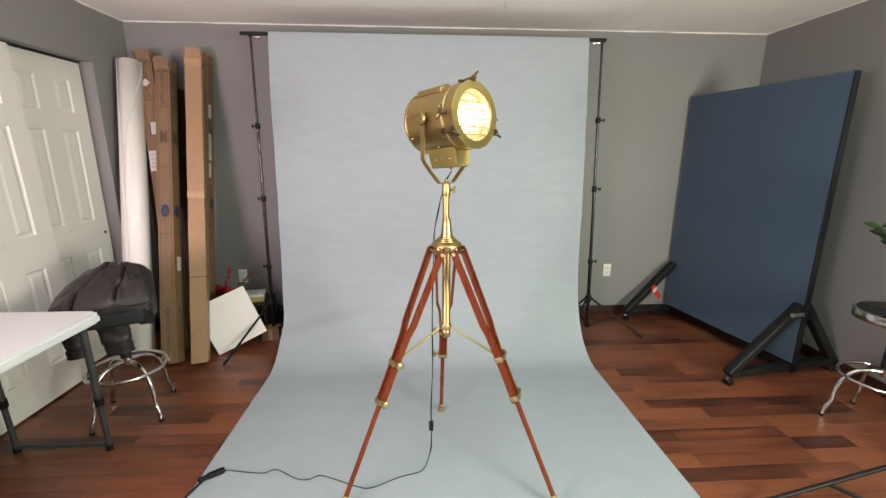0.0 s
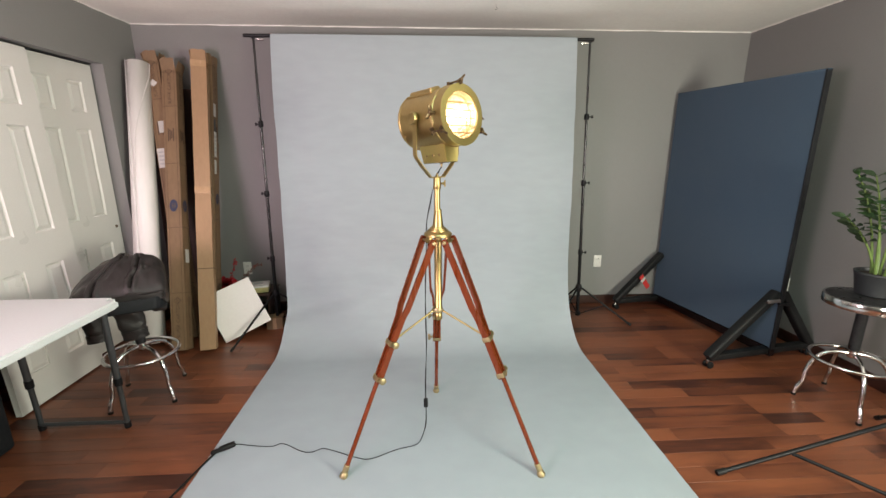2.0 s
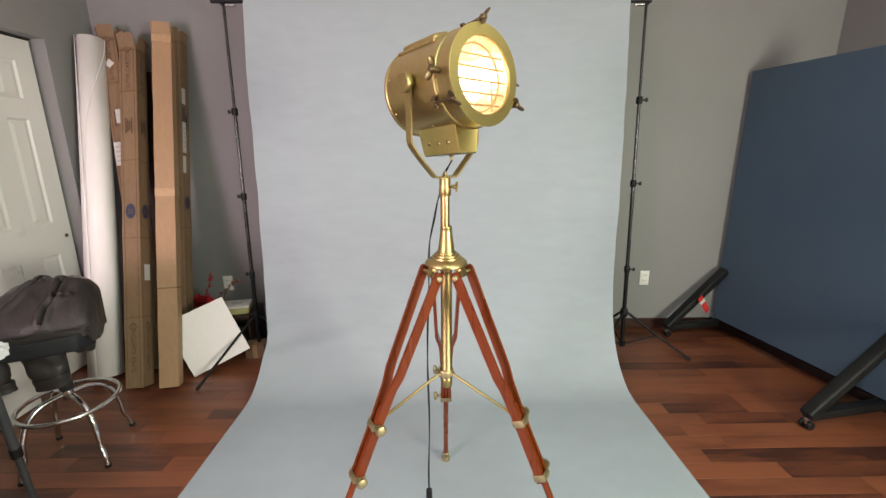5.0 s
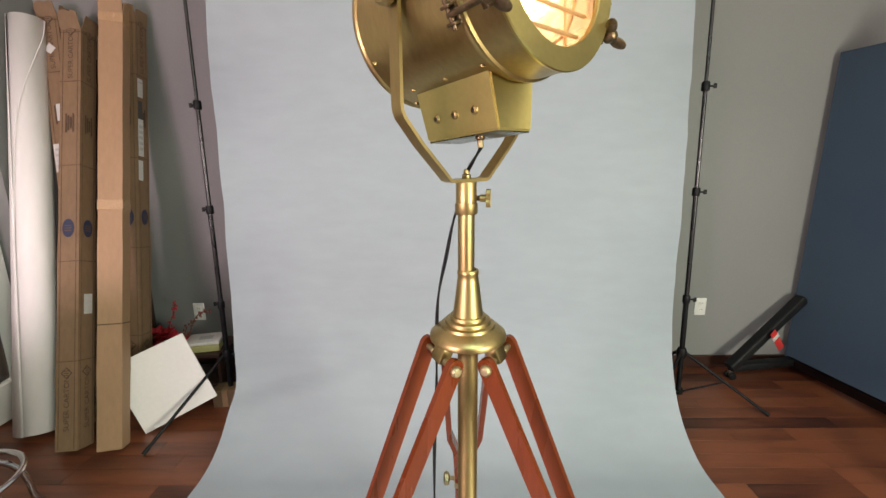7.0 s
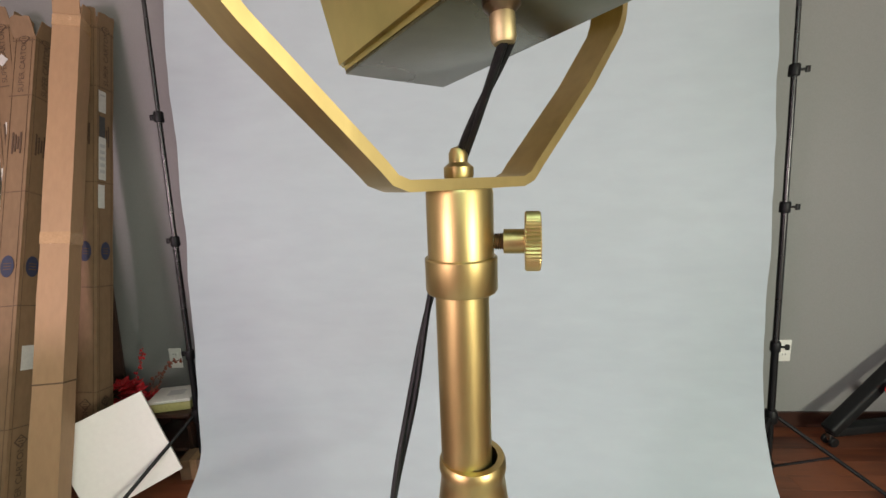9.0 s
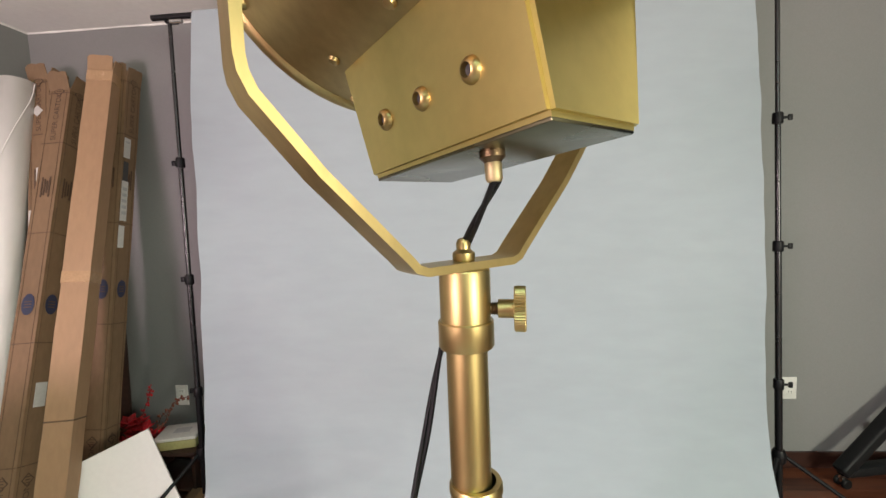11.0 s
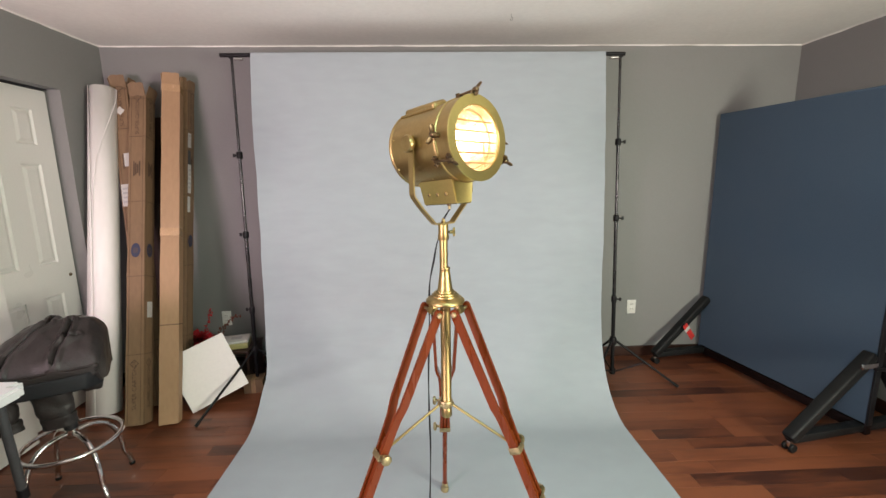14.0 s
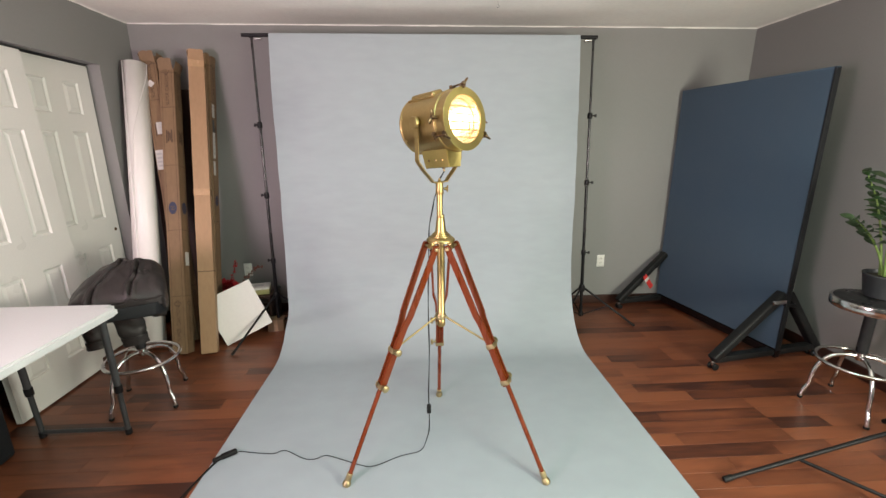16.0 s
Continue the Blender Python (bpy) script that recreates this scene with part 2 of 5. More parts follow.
def lathe(profile, seg=32, bm=None, m=None):
    """Turns (radius, z) pairs round z."""
    own = bmesh.new()
    rings = []
    for r, z in profile:
        if r < 1e-6:
            rings.append([own.verts.new((0, 0, z))])
        else:
            rings.append([own.verts.new((r * math.cos(2 * math.pi * i / seg), r * math.sin(2 * math.pi * i / seg), z)) for i in range(seg)])
    for a, b in zip(rings, rings[1:]):
        for i in range(seg):
            j = (i + 1) % seg
            if len(a) == 1 and len(b) == 1:
                continue
            if len(a) == 1:
                own.faces.new((a[0], b[i], b[j]))
            elif len(b) == 1:
                own.faces.new((a[i], a[j], b[0]))
            else:
                own.faces.new((a[i], a[j], b[j], b[i]))
    if m is not None:
        own.transform(m)
    return own if bm is None else joined(bm, own)


def rod(p, q, r, seg=14, r2=None, bm=None, round_end=0.15):
    """A round bar from p to q."""
    p, q = Vector(p), Vector(q)
    h, r2 = (q - p).length, r if r2 is None else r2
    c = round_end * min(r, r2)
    m = Matrix.Translation(p) @ (q - p).to_track_quat("Z", "Y").to_matrix().to_4x4()
    return lathe([(0, 0), (r - c, 0), (r, c), (r2, h - c), (r2 - c, h), (0, h)], seg, bm, m)


def smooth_path(points, steps=8):
    """A Catmull-Rom line through the points."""
    p = [Vector(a) for a in points]
    p = [2 * p[0] - p[1], *p, 2 * p[-1] - p[-2]]
    out = []
    for i in range(1, len(p) - 2):
        for k in range(steps):
            t = k / steps
            out.append(0.5 * (2 * p[i] + (p[i + 1] - p[i - 1]) * t + (2 * p[i - 1] - 5 * p[i] + 4 * p[i + 1] - p[i + 2]) * t * t + (3 * p[i] - p[i - 1] - 3 * p[i + 1] + p[i + 2]) * t ** 3))
    return out + [p[-2]]


def tube(points, r, seg=10, closed=False, bm=None):
    """A pipe along a line of points."""
    own = bmesh.new()
    pts = [Vector(a) for a in points]
    n = len(pts)
    rings, up = [], Vector((0.13, 0.21, 0.97)).normalized()
    for i in range(n):
        a, b = pts[(i - 1) % n if closed else max(i - 1, 0)], pts[(i + 1) % n if closed else min(i + 1, n - 1)]
        d = (b - a).normalized()
        u = up - d * up.dot(d)
        if u.length < 0.05:
            u = d.orthogonal()
        u.normalize()
        up = u
        v = d.cross(u)
        rad = r[i] if isinstance(r, (list, tuple)) else r
        rings.append([own.verts.new(pts[i] + rad * (math.cos(2 * math.pi * k / seg) * u + math.sin(2 * math.pi * k / seg) * v)) for k in range(seg)])
    for i in range(n if closed else n - 1):
        a, b = rings[i], rings[(i + 1) % n]
        for k in range(seg):
            own.faces.new((a[k], a[(k + 1) % seg], b[(k + 1) % seg], b[k]))
    if not closed:
        own.faces.new(rings[0])
        own.faces.new(rings[-1])
    return own if bm is None else joined(bm, own)


def strip(path, width, thick, bm=None):
    """A flat bar bent along (x, z) points, its width along y."""
    own = bmesh.new()
    pts = [Vector((x, 0, z)) for x, z in path]
    rows = []
    for i, p in enumerate(pts):
        a, b = pts[max(i - 1, 0)], pts[min(i + 1, len(pts) - 1)]
        d = (b - a).normalized()
        nrm = Vector((-d.z, 0, d.x)) * thick / 2
        y = Vector((0, width / 2, 0))
        rows.append([own.verts.new(p + s * nrm + t * y) for s, t in ((1, 1), (1, -1), (-1, -1), (-1, 1))])
    for a, b in zip(rows, rows[1:]):
        for k in range(4):
            own.faces.new((a[k], a[(k + 1) % 4], b[(k + 1) % 4], b[k]))
    own.faces.new(rows[0])
    own.faces.new(rows[-1])
    bmesh.ops.bevel(own, geom=[e for e in own.edges if e.calc_face_angle(0) > 0.7], offset=thick * 0.18, segments=1, affect="EDGES")
    return own if bm is None else joined(bm, own)


def letters(text, size, material, parent, m, name="print"):
    """Flat printed words with the built-in font, as a mesh."""
    cu = bpy.data.curves.new("words", "FONT")
    cu.body, cu.size, cu.extrude, cu.align_x = text, size, 0.0002, "CENTER"
    ob = bpy.data.objects.new("words", cu)
    me = bpy.data.meshes.new_from_object(ob)
    bpy.data.objects.remove(ob)
    me.materials.clear()
    me.materials.append(material)
    o = new(name, me)
    o.parent = parent
    o.matrix_local = m
    return o


# ---- room ----
XL, XR, YB, YF, H = -2.360, 2.767, 3.428, -3.0, 2.44
part("floor_base", box(XR - XL + 0.9, YB - YF + 0.2, 0.1, ((XL + XR) / 2, (YB + YF) / 2, -0.062)), M_JOINT, smooth=False)
floor_ob = bpy.data.objects["floor_base"]
floor_ob.name = "floor"
tagged(floor_ob, "red-brown wood-look laminate floor of mixed planks", "floor", kind="structure")
tagged(part("ceiling", box(XR - XL + 0.9, YB - YF + 0.2, 0.1, ((XL + XR) / 2, (YB + YF) / 2, H + 0.05)), M_CEIL, smooth=False), "white textured ceiling", "ceiling", kind="structure")
tagged(part("wall_back", box(XR - XL + 0.9, 0.12, H, ((XL + XR) / 2, YB + 0.06, H / 2)), M_WALL, smooth=False), "grey painted back wall", "wall", kind="structure")
tagged(part("wall_front", box(XR - XL + 0.9, 0.12, H, ((XL + XR) / 2, YF - 0.06, H / 2)), M_WALL, smooth=False), "grey painted wall behind the viewer", "wall", kind="structure")
tagged(part("wall_right", box(0.12, YB - YF, H, (XR + 0.06, (YB + YF) / 2, H / 2)), M_WALL, smooth=False), "grey painted side wall", "wall", kind="structure")
# the wall with the closet opening
OY0, OY1, OZ = 1.80, 3.045, 2.075
wl = bmesh.new()
box(0.14, YB - OY1, H, (XL - 0.07, (YB + OY1) / 2, H / 2), bm=wl)
box(0.14, OY0 - YF, H, (XL - 0.07, (OY0 + YF) / 2, H / 2), bm=wl)
box(0.14, OY1 - OY0, H - OZ, (XL - 0.07, (OY0 + OY1) / 2, (H + OZ) / 2), bm=wl)
tagged(part("wall_left", wl, M_WALL, smooth=False), "grey painted wall with a closet opening", "wall", kind="structure")
# closet back coloured near black, standing in for shade behind the doors
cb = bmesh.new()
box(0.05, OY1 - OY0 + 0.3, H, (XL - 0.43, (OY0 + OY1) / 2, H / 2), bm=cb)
tagged(part("closet_back", cb, M_GAPSHADE, smooth=False), "back of the closet, coloured dark for the shade inside", "wall", kind="structure")
# thin dark track strip stands in for the shadow line over the rear door
tr = bmesh.new()
box(0.030, OY1 - OY0, 0.007, (XL - 0.095, (OY0 + OY1) / 2, OZ - 0.004), 0.001, bm=tr)
tagged(part("trim_closet_track", tr, M_GREYM, smooth=False), "sliding door track strip, dark for the shadow line above the doors", "trim", kind="structure")
for nm, sx, sy, at in (("baseboard_back", XR - XL, 0.014, ((XL + XR) / 2, YB - 0.007, 0.043)), ("baseboard_right", 0.014, YB - YF - 0.03, (XR - 0.007, (YB + YF) / 2, 0.043)),
                       ("baseboard_left", 0.014, YB - OY1 - 0.02, (XL + 0.007, (YB + OY1) / 2 - 0.01, 0.043)), ("baseboard_left", 0.014, OY0 - YF, (XL + 0.007, (OY0 + YF) / 2, 0.043))):
    tagged(part(nm, box(sx, sy, 0.086, at, 0.004), M_BASE), "dark brown wooden baseboard", "baseboard", kind="structure")

# uneven white bead of texture where the ceiling meets the walls
bead = bmesh.new()
for p, q in (((XL, YB - 0.002), (XR, YB - 0.002)), ((XL + 0.002, YB), (XL + 0.002, 0.6)), ((XR - 0.002, YB), (XR - 0.002, 0.6))):
    line = [Vector((*p, 0)).lerp(Vector((*q, 0)), i / 110) for i in range(111)]
    tube([v + Vector((0, 0, H - 0.001 - 0.004 * noise.noise((v.x * 3, v.y * 3, 1.0)))) for v in line], [0.0055 + 0.003 * noise.noise((v.x * 11, v.y * 11, 3.0)) for v in line], 8, bm=bead)
tagged(part("trim_ceiling_edge", bead, M_CEIL), "uneven white bead along the ceiling edge", "trim", kind="structure")


def closet_door(y0, y1, x):
    """A white six-panel sliding door slab; its face looks to +x."""
    d = thing("door", "white six-panel sliding closet door", "door", pose(x, y0, 0.012), kind="structure")
    w, h, t = y1 - y0, 2.045, 0.034
    cols = ((0.110, 0.240), (w - 0.240, w - 0.110))
    rows_ = ((0.20, 0.781), (0.982, 1.599), (1.713, 1.923))
    ys = sorted({0, w, *[c for p in cols for c in p]})
    zs = sorted({0, h, *[c for p in rows_ for c in p]})
    bm = bmesh.new()
    grid = [[bm.verts.new((t / 2, y, z)) for z in zs] for y in ys]
    holes = []
    for i in range(len(ys) - 1):
        for k in range(len(zs) - 1):
            fc = bm.faces.new((grid[i][k], grid[i + 1][k], grid[i + 1][k + 1], grid[i][k + 1]))
            if (ys[i], ys[i + 1]) in cols and (zs[k], zs[k + 1]) in rows_:
                holes.append(fc)
    for fc in holes:
        for inset, dx in ((0.012, -0.010), (0.008, 0.0), (0.026, 0.008)):
            bmesh.ops.inset_region(bm, faces=[fc], thickness=inset, depth=0)
            for v in fc.verts:
                v.co.x += dx
    rim = [g[0] for g in grid] + list(grid[-1][1:]) + [g[-1] for g in reversed(grid[:-1])] + list(reversed(grid[0][1:-1]))
    behind = [bm.verts.new((-t / 2, v.co.y, v.co.z)) for v in rim]
    for k in range(len(rim)):
        bm.faces.new((rim[k], behind[k], behind[(k + 1) % len(rim)], rim[(k + 1) % len(rim)]))
    bm.faces.new(behind)
    part("door_slab", bm, M_DOOR, d, smooth=False)
    return d


rear = closet_door(2.420, 3.025, -2.456)
rear.name = "door_1"
part("finger_pull", lathe([(0, 0.001), (0.006, 0.001), (0.008, 0.003), (0.011, 0.003), (0.012, 0.0), (0.012, -0.01)], 20, m=pose(0, 0, 0, 0, 90, 0)), M_BRASSD, rear, "small dark metal finger pull", m=pose(0.0175, 0.565, 0.885))
front = closet_door(1.865, 2.477, -2.352)
front.matrix_local = pose(-2.352, 1.865, 0.012, 0, -1.7, 0)
front.name = "door_2"


def outlet(name, m, switched=False):
    o = thing(name, "white duplex wall outlet with cover plate", "outlet", m, "wall outlets")
    part("cover_plate", box(0.072, 0.006, 0.116, (0, -0.003, 0), 0.0025), M_OUTLET, o)
    for dz in (-0.021, 0.021):
        part("socket", box(0.034, 0.004, 0.028, (0, -0.007, dz), 0.0018), M_OUTLET, o)
        for dx in (-0.007, 0.007):
            part("slot", box(0.0028, 0.001, 0.009, (dx, -0.0092, dz + 0.003)), M_SLOT, o, smooth=False)
    return o


outlet("wall_outlet", pose(1.598, YB, 0.427))
outlet("wall_outlet", pose(-1.676, YB, 0.415))
outlet("wall_outlet", pose(XR, 2.64, 0.437, 0, 0, -90))

# ---- paper backdrop and its stands ----
PXL, PXR = -1.142, 1.098


def backdrop():
    prof = [(3.045, 2.255), (3.025, 2.283), (3.0, 2.275), (2.993, 2.25)]
    z = 2.2
    while z > 0.62:
        prof.append((2.993 - 0.10 * ((2.25 - z) / 1.65) ** 1.3, z))
        z -= 0.03
    y0, z0 = prof[-1]
    for i in range(1, 41):
        a = math.pi / 2 * i / 40
        prof.append((y0 - 0.46 * (1 - math.cos(a)) - 0.03 * math.sin(a), z0 - (z0 - 0.004) * math.sin(a)))
    y1 = prof[-1][0]
    for i in range(1, 36):
        prof.append((y1 - i * 0.07, 0.004))
    bm = bmesh.new()
    nx, rows_ = 72, []
    for k, (y, z) in enumerate(prof):
        row = []
        for i in range(nx + 1):
            u = i / nx
            x = PXL + (PXR - PXL) * u
            edge = max(0, abs(u - 0.5) * 2 - 0.86) / 0.14
            w = noise.noise((x * 0.9, z * 1.1, y * 0.8)) * 0.016 + noise.noise((x * 1.1 + 9, z * 4.5, y * 3)) * 0.011 + noise.noise((x * 2.5, z * 11 + x * 2, 5)) * 0.0050 
            # a long soft fold from one edge, sharp on its lower side
            dz = z - 0.255 - 0.24 * (x + 0.95)
            w += 0.095 * math.exp(-(dz / (0.13 if dz > 0 else 0.042)) ** 2) * max(0, min(1, (-0.30 - x) / 0.55))
            hang = min(1, z / 0.5) if z > 0.02 else 0
            top = min(1, max(0, (2.25 - z) * 3))
            yy = y + w * hang * top - 0.035 * edge ** 2 * hang * top
            zz = z + (abs(noise.noise((x * 1.3 + 4, y * 1.3, 2))) * 0.003 if hang == 0 else 0)
            row.append(bm.verts.new((x, yy, zz)))
        rows_.append(row)
    for a, b in zip(rows_, rows_[1:]):
        for i in range(nx):
            bm.faces.new((a[i], a[i + 1], b[i + 1], b[i]))
    bmesh.ops.recalc_face_normals(bm, faces=bm.faces)
    bmesh.ops.solidify(bm, geom=bm.faces[:], thickness=0.0012)
    ob = part("paper_backdrop", bm, M_PAPER)
    return tagged(ob, "pale blue-grey seamless paper sweeping from a crossbar onto the floor", "backdrop")


backdrop()


def backdrop_stand(px, py, lean, hz, knobs, feet, inward):
    s = thing("backdrop_stand", "black metal backdrop stand on three folding legs", "light stand", pose(px, py, 0), "backdrop stands")
    top = (lean, 0, hz)
    at = lambda z: Vector((lean * z / hz, 0, z))
    levels = [0.06, *knobs, hz - 0.02]
    for i in range(len(levels) - 1):
        part("pole", rod(at(levels[i]), at(levels[i + 1]), 0.0138 - 0.0018 * i), M_BLACK if i == 0 else M_POLE, s)
    for k in knobs:
        c = part("collar", lathe([(0, -0.022), (0.017, -0.022), (0.019, -0.018), (0.019, 0.016), (0.016, 0.022), (0, 0.022)], 16), M_BLACK, s, m=Matrix.Translation(at(k)))
        d = 1 if inward > 0 else -1
        kb = rod((0.012, -0.006, 0), (0.032, -0.010, 0), 0.005)
        box(0.016, 0.009, 0.024, (0.04, -0.011, 0.0), 0.003, bm=kb)
        part("tightening_knob", kb, M_BLACK, c, m=pose(0, 0, 0, 0, 0, 0 if d > 0 else 180))
    part("leg_hub", lathe([(0, 0.27), (0.02, 0.27), (0.026, 0.28), (0.026, 0.315), (0.02, 0.33), (0, 0.33)], 18), M_BLACK, s, m=Matrix.Translation((lean * 0.13, 0, 0)))
    part("lower_hub", lathe([(0, 0.045), (0.018, 0.045), (0.022, 0.05), (0.022, 0.08), (0.018, 0.085), (0, 0.085)], 18), M_BLACK, s)
    for fx, fy in feet:
        f = Vector((fx, fy, 0.012))
        a = Vector((fx, fy, 0)).normalized() * 0.024 + Vector((lean * 0.13, 0, 0.30))
        leg = part("leg", rod(a, f, 0.0085, 10), M_BLACK, s)
        part("rubber_foot", rod(f + (a - f).normalized() * 0.03, f - (a - f).normalized() * 0.006, 0.0105, 10), M_CORD, leg)
        mid = a.lerp(f, 0.48)
        if fy > -0.44:
            part("brace", rod(Vector((fx, fy, 0)).normalized() * 0.02 + Vector((0, 0, 0.065)), mid, 0.0055, 8), M_BLACK, s)
        part("rivet", lathe([(0, 0.006), (0.004, 0.004), (0.005, 0), (0, 0)], 10, m=pose(*mid)), M_CHROME, s)
    cl = box(0.05, 0.03, 0.03, (lean - inward * 0.01, -0.0, hz - 0.005), 0.004)
    part("bar_holder", cl, M_BLACK, s)
    part("holder_bolt", rod((lean - inward * 0.03, -0.04, hz - 0.03), (lean - inward * 0.085, -0.04, hz - 0.032), 0.009, 10), M_CHROME, s)
    return s


def polar(r, deg):
    return r * math.cos(radians(deg)), r * math.sin(radians(deg))


backdrop_stand(1.285, 3.035, -0.075, 2.268, (0.619, 1.202, 1.715), (polar(0.43, -21), polar(0.36, 99), polar(0.42, 222)), 1)
backdrop_stand(-1.315, 3.05, 0.035, 2.272, (0.60, 1.131, 1.658), ((-0.195, -0.455), polar(0.42, 7), polar(0.36, 127)), -1)
cbm = rod((-1.34, 3.025, 2.268), (1.235, 3.025, 2.268), 0.0125, 14)
tagged(part("crossbar", cbm, M_BLACK), "black metal crossbar holding the paper backdrop", "crossbar")

# ---- tripod spotlight ----
AX, AY = -0.011, 1.530
YAW, RISE, HZ = 41.0, 4.5, 1.592
lamp = thing("tripod_floor_lamp", "antique brass searchlight floor lamp on a mahogany tripod, switched on", "floor lamp", pose(AX, AY, 0))
HEAD = pose(0.0, 0, HZ, 0, 0, 180 + YAW) @ pose(0, 0, 0, RISE, 0, 0)
TO_Y = pose(0, 0, 0, -90, 0, 0)  # turned parts: their z to the head's y

R = 0.1145
RD = 0.1168  # the hinged door is a little wider than the drum
shell = lathe([(0, -0.1175), (0.06, -0.1185), (0.104, -0.1175), (0.1165, -0.115), (0.1178, -0.111), (0.1165, -0.107), (R, -0.105), (R, 0.083), (R + 0.0025, 0.085), (R + 0.0025, 0.090), (R, 0.0937), (R - 0.004, 0.0937), (R - 0.004, -0.10), (0, -0.10)], 64, m=TO_Y)
head = part("lamp_head", shell, M_BRASS, lamp, "brushed antique brass drum", m=HEAD)
part("front_door", lathe([(RD - 0.004, 0.0935), (RD + 0.001, 0.0935), (RD + 0.0030, 0.0950), (RD + 0.0030, 0.0985), (RD, 0.1005), (RD, 0.1445), (RD - 0.004, 0.1445), (RD - 0.004, 0.0935)], 64, m=TO_Y), M_BRASS, head, "hinged brass front door")
part("front_ring", lathe([(RD, 0.1445), (RD + 0.0022, 0.1452), (RD + 0.0028, 0.1485), (RD + 0.0016, 0.1500), (0.0915, 0.1500), (0.0902, 0.1480), (0.0902, 0.144), (RD - 0.004, 0.142), (RD - 0.004, 0.1445), (RD, 0.1445)], 64, m=TO_Y), M_BRASSF, head, "pale brass front ring")
part("lens_glass", lathe([(0, 0.1405), (0.094, 0.140), (0.094, 0.1375), (0, 0.138)], 48, m=TO_Y), M_GLASS, head, "clear glass lens").visible_shadow = False
part("reflector", lathe([(0.104, 0.133), (0.10, 0.10), (0.092, 0.04), (0.075, -0.02), (0.05, -0.06), (0.02, -0.08), (0, -0.082), (0, -0.085), (0.02, -0.083), (0.052, -0.063), (0.078, -0.022), (0.096, 0.04), (0.1035, 0.10), (0.1055, 0.133)], 48, m=TO_Y), M_REFL, head, "bright silvered reflector")
part("guard_ring", lathe([(0.0795, 0.1175), (0.0830, 0.1175), (0.0830, 0.1215), (0.0795, 0.1215), (0.0795, 0.1175)], 48, m=TO_Y), M_COPPER, head)
for i, z in enumerate((-0.066, -0.038, -0.008, 0.022, 0.050)):
    hw = math.sqrt(0.093 ** 2 - z * z)
    part("guard_bar", rod((-hw, 0.131, z), (hw, 0.131, z), 0.0026, 8), M_COPPER, head)
part("guard_bar", rod((-0.045, 0.127, -0.078), (-0.045, 0.127, -0.008), 0.0023, 8), M_COPPER, head)
bulb = part("bulb", lathe([(0, 0.052), (0.014, 0.049), (0.026, 0.038), (0.030, 0.022), (0.027, 0.006), (0.017, -0.012), (0.013, -0.03), (0, -0.03)], 24, m=TO_Y), M_BULB, head, "glowing warm white bulb")
part("bulb_socket", rod((0, -0.08, 0), (0, -0.03, 0), 0.016, 16), M_BRASSD, head)
# rivets round the back
for a in range(0, 360, 45):
    ca, sa = math.cos(radians(a + 12)), math.sin(radians(a + 12))
    part("rivet", lathe([(0, 0.004), (0.003, 0.003), (0.0042, 0), (0, 0)], 10, m=Matrix.Translation((R * ca, -0.098, R * sa)) @ Vector((ca, 0, sa)).to_track_quat("Z", "Y").to_matrix().to_4x4()), M_BRASS, head)
# raised vent on top
vb = box(0.080, 0.156, 0.010, (0, -0.030, 0.111), 0.004, seg=3)
box(0.058, 0.140, 0.030, (0, -0.028, 0.1135), 0.011, bm=vb, seg=4)
part("top_vent", vb, M_BRASS, head, m=pose(0, 0, 0, 0, 16, 0))


def wing_nut(parent, m, scale=1.0):
    b = lathe([(0, 0), (0.0075, 0), (0.0085, 0.003), (0.0065, 0.013), (0.004, 0.015), (0, 0.015)], 14)
    for s in (-1, 1):
        own = bmesh.new()
        bmesh.ops.create_uvsphere(own, u_segments=10, v_segments=8, radius=1.0)
        own.transform(Matrix.Translation((s * 0.0125, 0, 0.012)) @ pose(0, 0, 0, 0, s * -38, 0) @ Matrix.Diagonal((0.0125, 0.0028, 0.0082, 1)))
        joined(b, own)
    b.transform(Matrix.Scale(scale, 4))
    return part("wing_nut", b, M_BRASSD, parent, m=m)


def swing_clamp(angle, turn):
    """A hinged eye bolt across the door seam at that angle round the drum, with a wing nut."""
    ca, sa = math.cos(radians(angle)), math.sin(radians(angle))
    m = Matrix(((sa, 0, ca, 0), (0, 1, 0, 0), (-ca, 0, sa, 0), (0, 0, 0, 1)))  # local z outward
    base = box(0.026, 0.014, 0.010, (0, 0.088, R + 0.004), 0.002)
    for dx in (-0.009, 0.009):
        box(0.004, 0.014, 0.014, (dx, 0.088, R + 0.012), 0.0015, bm=base)
    rod((-0.016, 0.088, R + 0.014), (0.016, 0.088, R + 0.014), 0.0032, 10, bm=base)
    c = part("hinge_clamp", base, M_BRASSD, head, m=m)
    part("eye_bolt", rod((0, 0.085, R + 0.014), (0, 0.156, R + 0.017), 0.0036, 10), M_BRASSD, c)
    lug = box(0.022, 0.009, 0.016, (0, 0.138, R + 0.008), 0.002)
    part("lug", lug, M_BRASSD, c)
    wing_nut(c, Matrix.Translation((0, 0.143, R + 0.0165)) @ pose(0, 0, 0, -90, turn, 0))
    return c


swing_clamp(90, 60)
swing_clamp(-28, 20)
swing_clamp(208, 75)
